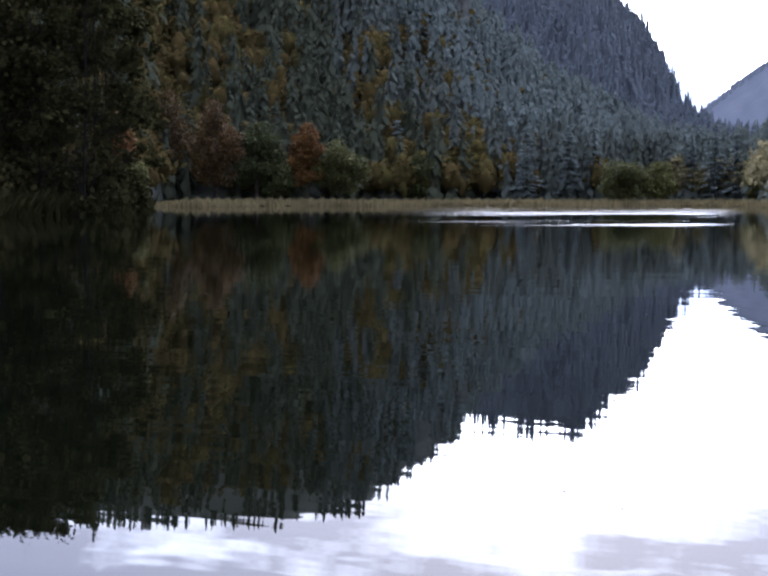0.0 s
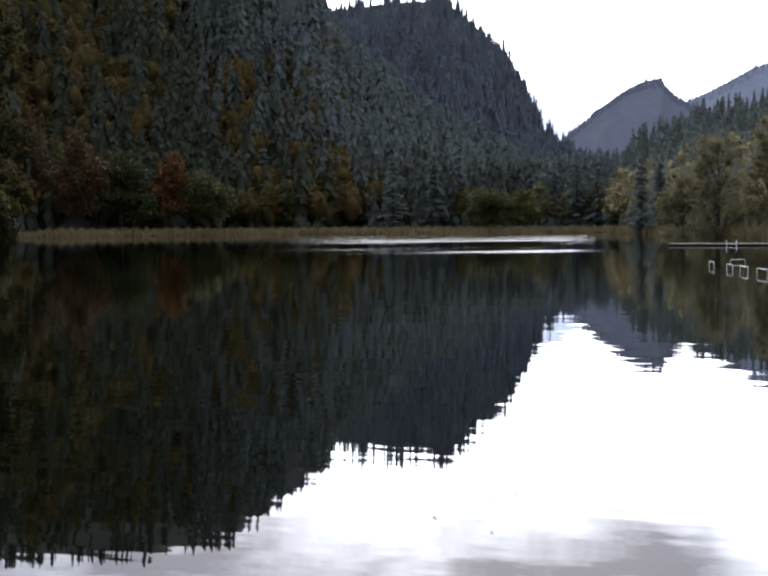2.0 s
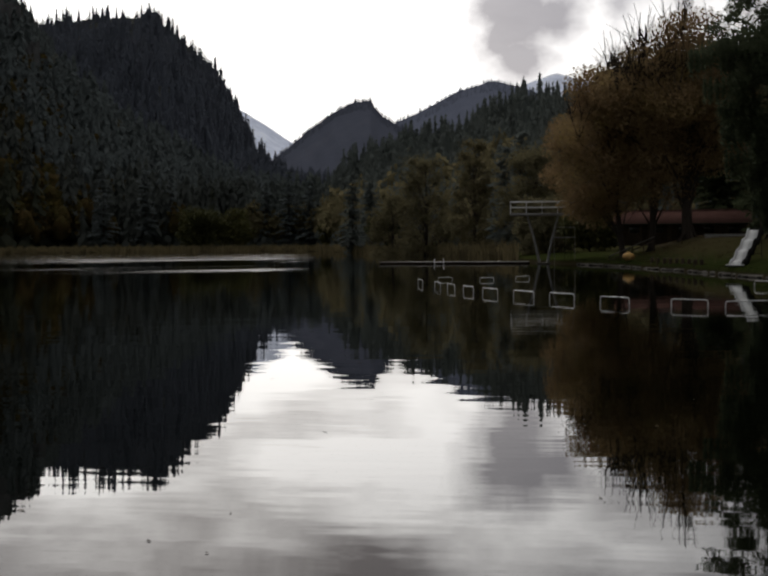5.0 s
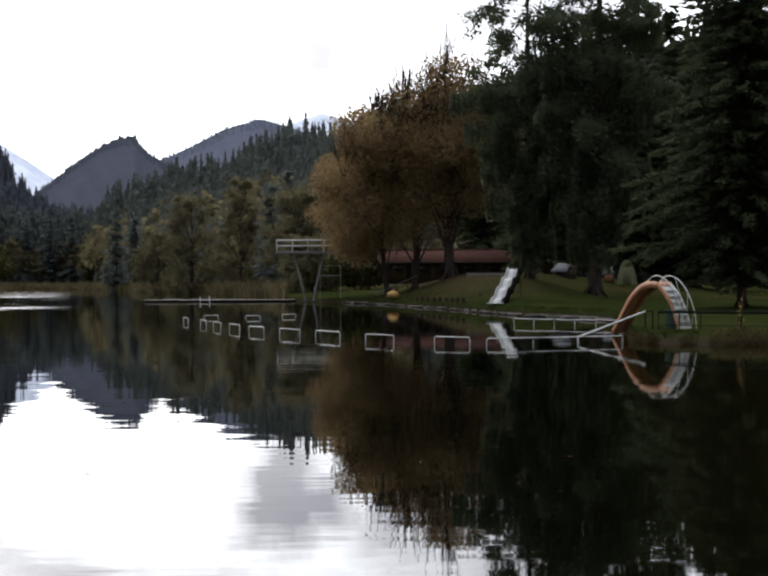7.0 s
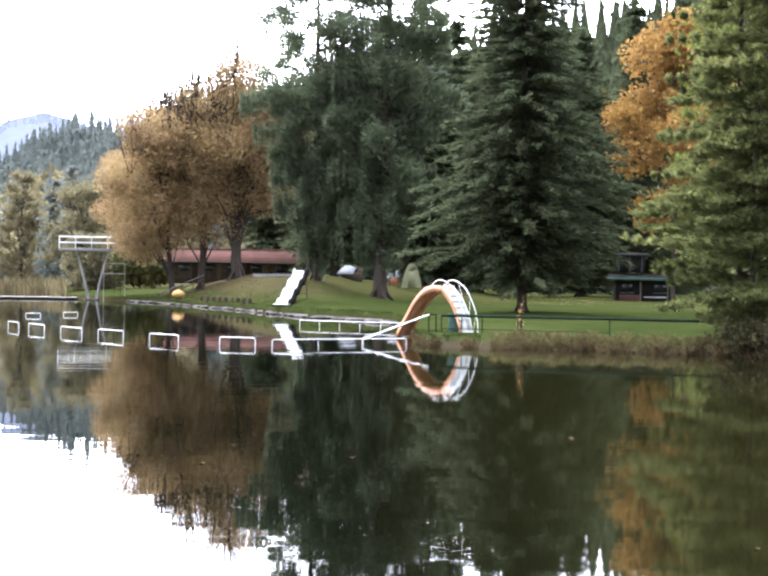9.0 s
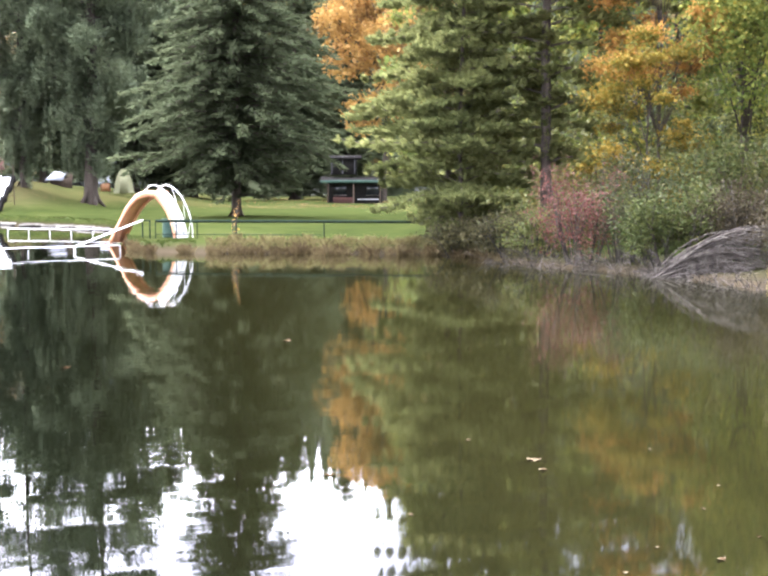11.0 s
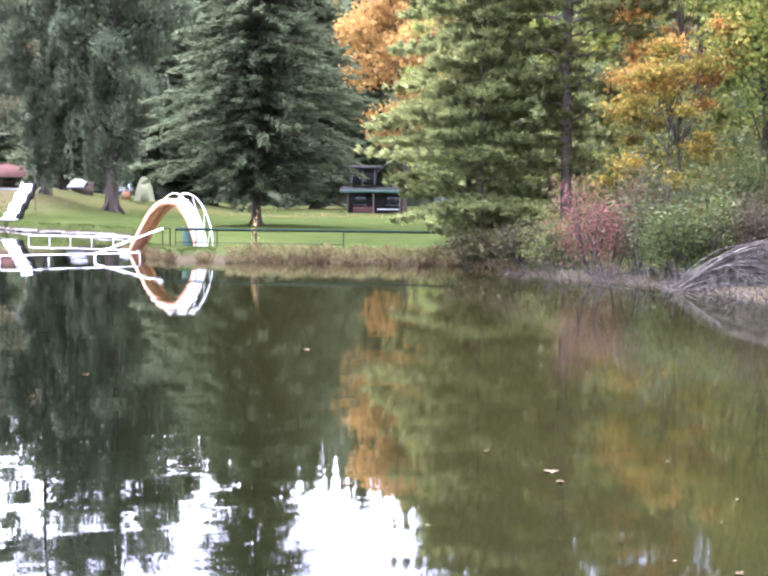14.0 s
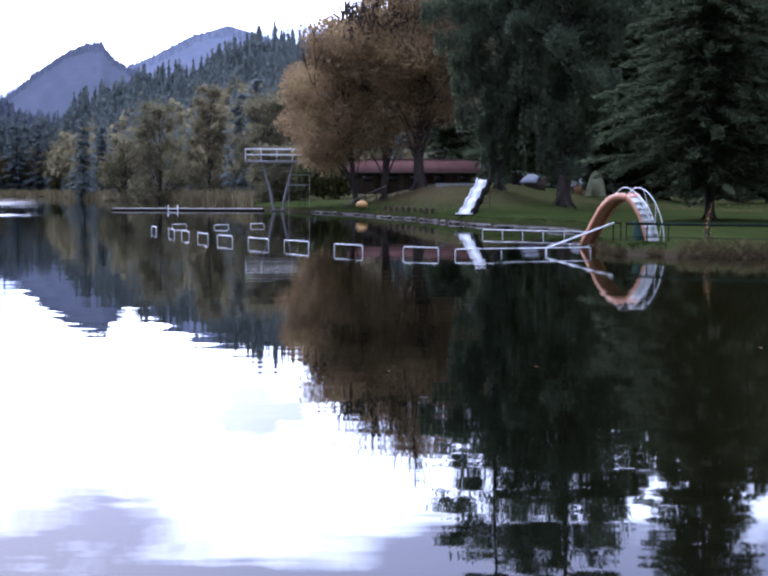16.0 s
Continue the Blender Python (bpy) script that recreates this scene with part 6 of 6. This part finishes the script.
# ---- buildings behind the meadow ----
def gable_roof(geo, x0, x1, y0, y1, ze, zr, thick=0.14):
    ym = (y0 + y1) / 2
    for ya, yb in ((y0, ym), (y1, ym)):
        v = [(x0, ya, ze), (x1, ya, ze), (x1, yb, zr), (x0, yb, zr)]
        v += [(x, y, z - thick) for x, y, z in v]
        geo.add(v, [(0, 1, 2, 3), (7, 6, 5, 4), (0, 4, 5, 1), (1, 5, 6, 2), (2, 6, 7, 3), (3, 7, 4, 0)])
    return geo


def bathing_house():
    az, d = 28.1, 152
    z = seat(az, d)
    house = empty("bathing_house", facing(az, d, z - 0.1))
    x0, x1 = -6.4, 6.6
    n = 26
    board = Geo().box((0.01, -0.03, 0.0), (13.0 / n - 0.015, 0.03, 2.0), 0.006).mesh("board", M_WOOD)
    part("wall", Geo().box((x0, 0, -0.5), (x1, 5, 2.0), 0.03), M_WOOD, house, "dark timber wall")
    for k in range(n):
        ob = new("board", board)
        ob.parent = house
        ob.location = (x0 + k * 13.0 / n, -0.035, 0)
    roof = part("roof", gable_roof(Geo(), x0 - 0.5, x1 + 0.5, -1.0, 6.0, 1.75, 3.1), M_ROOFRED, house, "faded red tiled roof")
    part("ridge_cap", Geo().tube([(x0 - 0.5, 2.5, 3.12), (x1 + 0.5, 2.5, 3.12)], 0.09, 0.09, 8), M_ROOFRED, roof)
    for k in range(5):
        x = x0 + 1.2 + 2.5 * k
        w = part("window", Geo().box((x, -0.10, 0.8), (x + 1.0, -0.072, 1.5), 0.008), M_GLASSDK, house)
        part("frame", Geo().box((x - 0.07, -0.12, 0.72), (x + 1.07, -0.102, 0.79), 0.005), M_WOOD, w)
    part("gutter", Geo().tube([(x0 - 0.5, -1.04, 1.68), (x1 + 0.5, -1.04, 1.68)], 0.07, 0.07, 8), M_DKGREEN, house)
    return tagged(house, "long low bathing house with faded red roof", "house")


def kiosk():
    az, d = 44.1, 121
    z = seat(az, d)
    hut = empty("kiosk", facing(az, d, z - 0.05))
    part("wall", Geo().box((-2.0, 0.0, -0.5), (2.6, 3.6, 2.0), 0.03), M_NEARBLACK, hut, "dark timber wall")
    # near black for the shade of trees above; flattened so the slope hardly shows
    roof = part("roof", gable_roof(Geo(), -2.5, 3.1, -1.0, 4.4, 1.95, 2.3), M_NEARBLACK, hut, "dark grey low-pitched roof")
    part("fascia", Geo().box((-2.55, -1.12, 1.76), (3.15, -1.02, 1.98), 0.01), M_TEAL, roof, "turquoise fascia board")
    part("gable", Geo().box((-1.7, 1.2, 2.45), (0.5, 3.0, 3.95), 0.03), M_NEARBLACK, hut, "dark upper storey")
    part("upper_roof", gable_roof(Geo(), -2.1, 0.9, 0.8, 3.4, 3.9, 4.1), M_NEARBLACK, hut)
    for x in (-1.6, -0.7, 0.3):
        part("upper_post", Geo().tube([(x, 0.9, 2.5), (x, 0.9, 4.0)], 0.05, 0.05, 6), M_ROOFGREY, hut)
    for x in (-1.9, 0.2, 2.4):
        part("porch_post", Geo().tube([(x, -0.9, -0.4), (x, -0.9, 1.75)], 0.07, 0.07, 6), M_WOOD, hut)
    for x in (-1.4, 1.3):
        w = part("window", Geo().box((x, -0.045, 0.8), (x + 1.0, -0.006, 1.55), 0.008), M_GLASSDK, hut)
        part("frame", Geo().box((x - 0.06, -0.06, 0.72), (x + 1.06, -0.048, 0.79), 0.005), M_STONE, w)
    part("counter", Geo().box((0.5, -0.95, 0.35), (2.3, -0.55, 0.46), 0.02), M_CONC, hut, "pale counter board")
    part("porch_base", Geo().box((-1.5, -0.7, -0.4), (0.3, -0.2, 0.6), 0.02), M_ROOFRED, hut, "dull red porch panel")
    return tagged(hut, "dark wooden kiosk with dark roof and turquoise fascia", "kiosk")


def shed():
    az, d = 32.75, 122
    z = seat(az, d)
    hut = empty("shed", facing(az, d, z - 0.05))
    part("wall", Geo().box((-0.6, 0.05, -0.4), (1.15, 1.9, 0.62), 0.02), M_WOOD, hut)
    part("gable", Geo().box((0.72, 0.1, 0.3), (1.2, 1.85, 1.0), 0.02), M_WOOD, hut, "dark gable wall")
    v = [(-1.0, -0.4, 0.5), (0.40, -0.4, 0.5), (0.75, 1.0, 1.2), (-0.35, 1.0, 1.2)]
    v += [(x, y, h - 0.08) for x, y, h in v]
    box_faces = [(0, 1, 2, 3), (7, 6, 5, 4), (0, 4, 5, 1), (1, 5, 6, 2), (2, 6, 7, 3), (3, 7, 4, 0)]
    part("roof", Geo().add(v, box_faces), M_SHEET, hut, "pale sheet roof")
    v = [(-0.35, 1.0, 1.2), (0.75, 1.0, 1.2), (1.3, 2.3, 0.62), (-0.5, 2.3, 0.62)]
    v += [(x, y, h - 0.08) for x, y, h in v]
    part("roof", Geo().add(v, box_faces), M_ROOFGREY, hut)
    return tagged(hut, "small dark shed with a pale sheet roof", "shed")


def tent():
    az, d = 35.25, 119
    z = seat(az, d)
    t = empty("tent", facing(az, d, z))
    n, k = 9, 8
    u = np.linspace(-1, 1, n)
    prof = np.stack([0.85 * u, 2.0 * (1 - np.abs(u) ** 2.6)], 1)
    ys = np.linspace(0, 1.9, k)
    v = np.array([(x, y, h) for y in ys for x, h in prof])
    i, j = np.meshgrid(np.arange(k - 1), np.arange(n - 1), indexing="ij")
    q = np.stack([i * n + j, i * n + j + 1, (i + 1) * n + j + 1, (i + 1) * n + j], -1).reshape(-1, 4)
    front = np.vstack([prof[:, [0]] * [1, 0, 0] + prof[:, [1]] * [0, 0, 1], [[0, 0, 0]]])
    geo = Geo().add(v, q).add(front, [(a, a + 1, n) for a in range(n - 1)]).add(front + [0, 1.9, 0], [(a, a + 1, n) for a in range(n - 1)])
    part("canvas", geo, M_TENT, t)
    part("flap", Geo().box((-0.3, -0.05, 0.0), (0.3, -0.008, 1.3), 0.006), M_TENT, t)
    tagged(t, "pale green domed tent under the trees", "tent")
    s = empty("awning", facing(34.6, 119, seat(34.6, 119)))
    v = [(-0.7, -0.1, 0.72), (0.3, -0.1, 0.9), (0.3, 1.6, 1.4), (-0.5, 1.6, 1.25)]
    v += [(x, y, h - 0.05) for x, y, h in v]
    part("cloth", Geo().add(v, [(0, 1, 2, 3), (7, 6, 5, 4), (0, 4, 5, 1), (1, 5, 6, 2), (2, 6, 7, 3), (3, 7, 4, 0)]), M_SHEET, s)
    for x, h in ((-0.45, 0.0), (0.25, 0.12)):
        for y, e in ((0.1, 0.72), (1.5, 1.14)):
            part("pole", Geo().tube([(x, y, -0.2), (x, y, h + e)], 0.03, 0.03, 6), M_WOOD, s)
    part("side_cloth", Geo().box((-0.5, 1.5, 0.1), (0.3, 1.53, 0.75), 0.005), M_CHUTE, s, "orange-red cloth")
    tagged(s, "white sloping awning with an orange side cloth", "awning")


bathing_house()
kiosk()
shed()
tent()


# ---- on the water ----
def drift_log():
    a, b = spot(65.85, 25.6), spot(71.6, 23.75)
    ln = (b - a).length
    rng = np.random.default_rng(501)
    n = 16
    t = np.linspace(0, 1, n)
    thing = empty("drift_log", pose(a.x, a.y, 0, 0, 0, math.degrees(math.atan2(b.y - a.y, b.x - a.x))))
    pts = np.stack([ln * t, 0.05 * np.sin(t * 5), 0.015 + 0.01 * np.sin(t * 7)], 1)
    part("trunk", Geo().tube(pts, 0.012, 0.021, 10), M_LOG, thing)
    for k in range(4):
        i = rng.integers(3, n - 2)
        part("stub", Geo().tube([pts[i], pts[i] + [0.05, rng.normal(0, 0.05), 0.06]], 0.012, 0.007, 6), M_LOG, thing)
    return tagged(thing, "pale bare log floating at the reed edge", "log")


drift_log()


def floating_leaves():
    rng = np.random.default_rng(511)

    def one(seed, size):
        r = np.random.default_rng(seed)
        lobes = 22
        a = np.arange(lobes) / lobes * 2 * np.pi
        rr = size * (0.46 + 0.06 * np.cos(5 * a) + 0.03 * r.normal(size=lobes)) * (1 + 0.2 * np.cos(a))
        rim = np.stack([rr * np.cos(a), rr * np.sin(a) * 0.85, 0.20 * size * np.cos(2 * a + 0.4) * (rr / size) ** 2 + 0.045 * size], 1)
        mid = rim * [0.5, 0.5, 0.25] + [0, 0, 0.01 * size]
        j = np.arange(lobes)
        geo = Geo().add(np.vstack([rim, mid, [[0, 0, 0.012]]]), np.stack([j, (j + 1) % lobes, lobes + (j + 1) % lobes, lobes + j], -1))
        geo.add(np.vstack([mid, [[0, 0, 0.012]]]), np.stack([j, (j + 1) % lobes, 0 * j + lobes], -1))
        return geo, rim

    def leaf(m, seed, size):
        geo, rim = one(seed, size)
        thing = empty("floating_leaf", m)
        part("blade", geo, M_LEAFLIT, thing)
        part("stalk", Geo().tube([(-0.1 * size, 0, 0.012), (-0.5 * size, 0.05 * size, 0.05 * size), (-0.85 * size, 0.12 * size, 0.02)], 0.004, 0.002, 5), M_LEAFLIT, thing)
        return tagged(thing, "curled brown dead leaf floating on the lake", "leaf", "leaves floating on the lake")

    first = leaf(facing(51.4, 11.15, 0.004, 200), 1, 0.12)
    second = leaf(facing(41.55, 19.8, 0.004, 80), 2, 0.13)
    third = leaf(facing(32.95, 17.2, 0.004, 30), 3, 0.10)
    kinds = [first, second, third]
    known = [(63.8, 16.1), (43.2, 10.5), (58.7, 8.3), (51.7, 10.75), (27.1, 16.6), (56.2, 8.5), (58.0, 9.6), (55.0, 7.9), (60.1, 8.9), (35.0, 21.5), (28.6, 19.5), (46.5, 9.2)]
    for _ in range(6):
        known.append((rng.uniform(40, 72), rng.uniform(7.6, 12.5)))
    for _ in range(22):
        known.append((rng.uniform(-14, 34), rng.uniform(9, 34)))
    for k, (az, d) in enumerate(known):
        s = rng.uniform(0.2, 0.45) if k > 4 else 0.65
        copy_thing(kinds[k % 3], facing(az, d, 0.004, rng.uniform(0, 360)) @ Matrix.Diagonal((s, s, s, 1)))


floating_leaves()


# ---- stones along the shore ----
def shore_stones():
    edge = tagged(empty("shore_edge", pose(0, 0, 0)), "grey stone edging along the meadow shore", "edging", kind="structure")
    rng = np.random.default_rng(521)
    shapes = []
    for k in range(5):
        v = np.array([(x, y, z) for x in (-0.5, 0.5) for y in (-0.5, 0.5) for z in (-0.5, 0.5)])
        geo = Geo()
        n, m = 8, 5
        a, b = np.meshgrid(np.arange(n) / n * 2 * np.pi, np.linspace(0, np.pi, m), indexing="ij")
        p = np.stack([np.sin(b) * np.cos(a), np.sin(b) * np.sin(a), np.cos(b)], -1)
        p = np.sign(p) * np.abs(p) ** 0.6 * 0.5 * (1 + rng.normal(0, 0.05, p.shape))
        p[:, 0], p[:, -1] = p[0, 0], p[0, -1]
        i, j = np.meshgrid(np.arange(n), np.arange(m - 1), indexing="ij")
        geo.add(p.reshape(-1, 3), np.stack([i * m + j, i * m + j + 1, (i + 1) % n * m + j + 1, (i + 1) % n * m + j], -1).reshape(-1, 4))
        shapes.append(geo.mesh("stone", M_STONE))
    az = 24.2
    while az < 34.9:
        d = float(shore(az)) + 0.1
        w = rng.uniform(0.35, 0.8)
        ob = new("stone", shapes[rng.integers(5)])
        ob.parent = edge
        nxt = az + math.degrees(w / math.hypot(d, 0.0)) * 0.75
        p, q = spot(az, d), spot(nxt, float(shore(nxt)) + 0.1)
        ob.matrix_basis = Matrix.LocRotScale((p.x, p.y, 0.04 + rng.uniform(-0.03, 0.03)), Euler((rng.normal(0, 0.06), rng.normal(0, 0.06), math.atan2(q.y - p.y, q.x - p.x))), (w * 1.75, 0.5, rng.uniform(0.21, 0.25)))
        az = nxt


shore_stones()
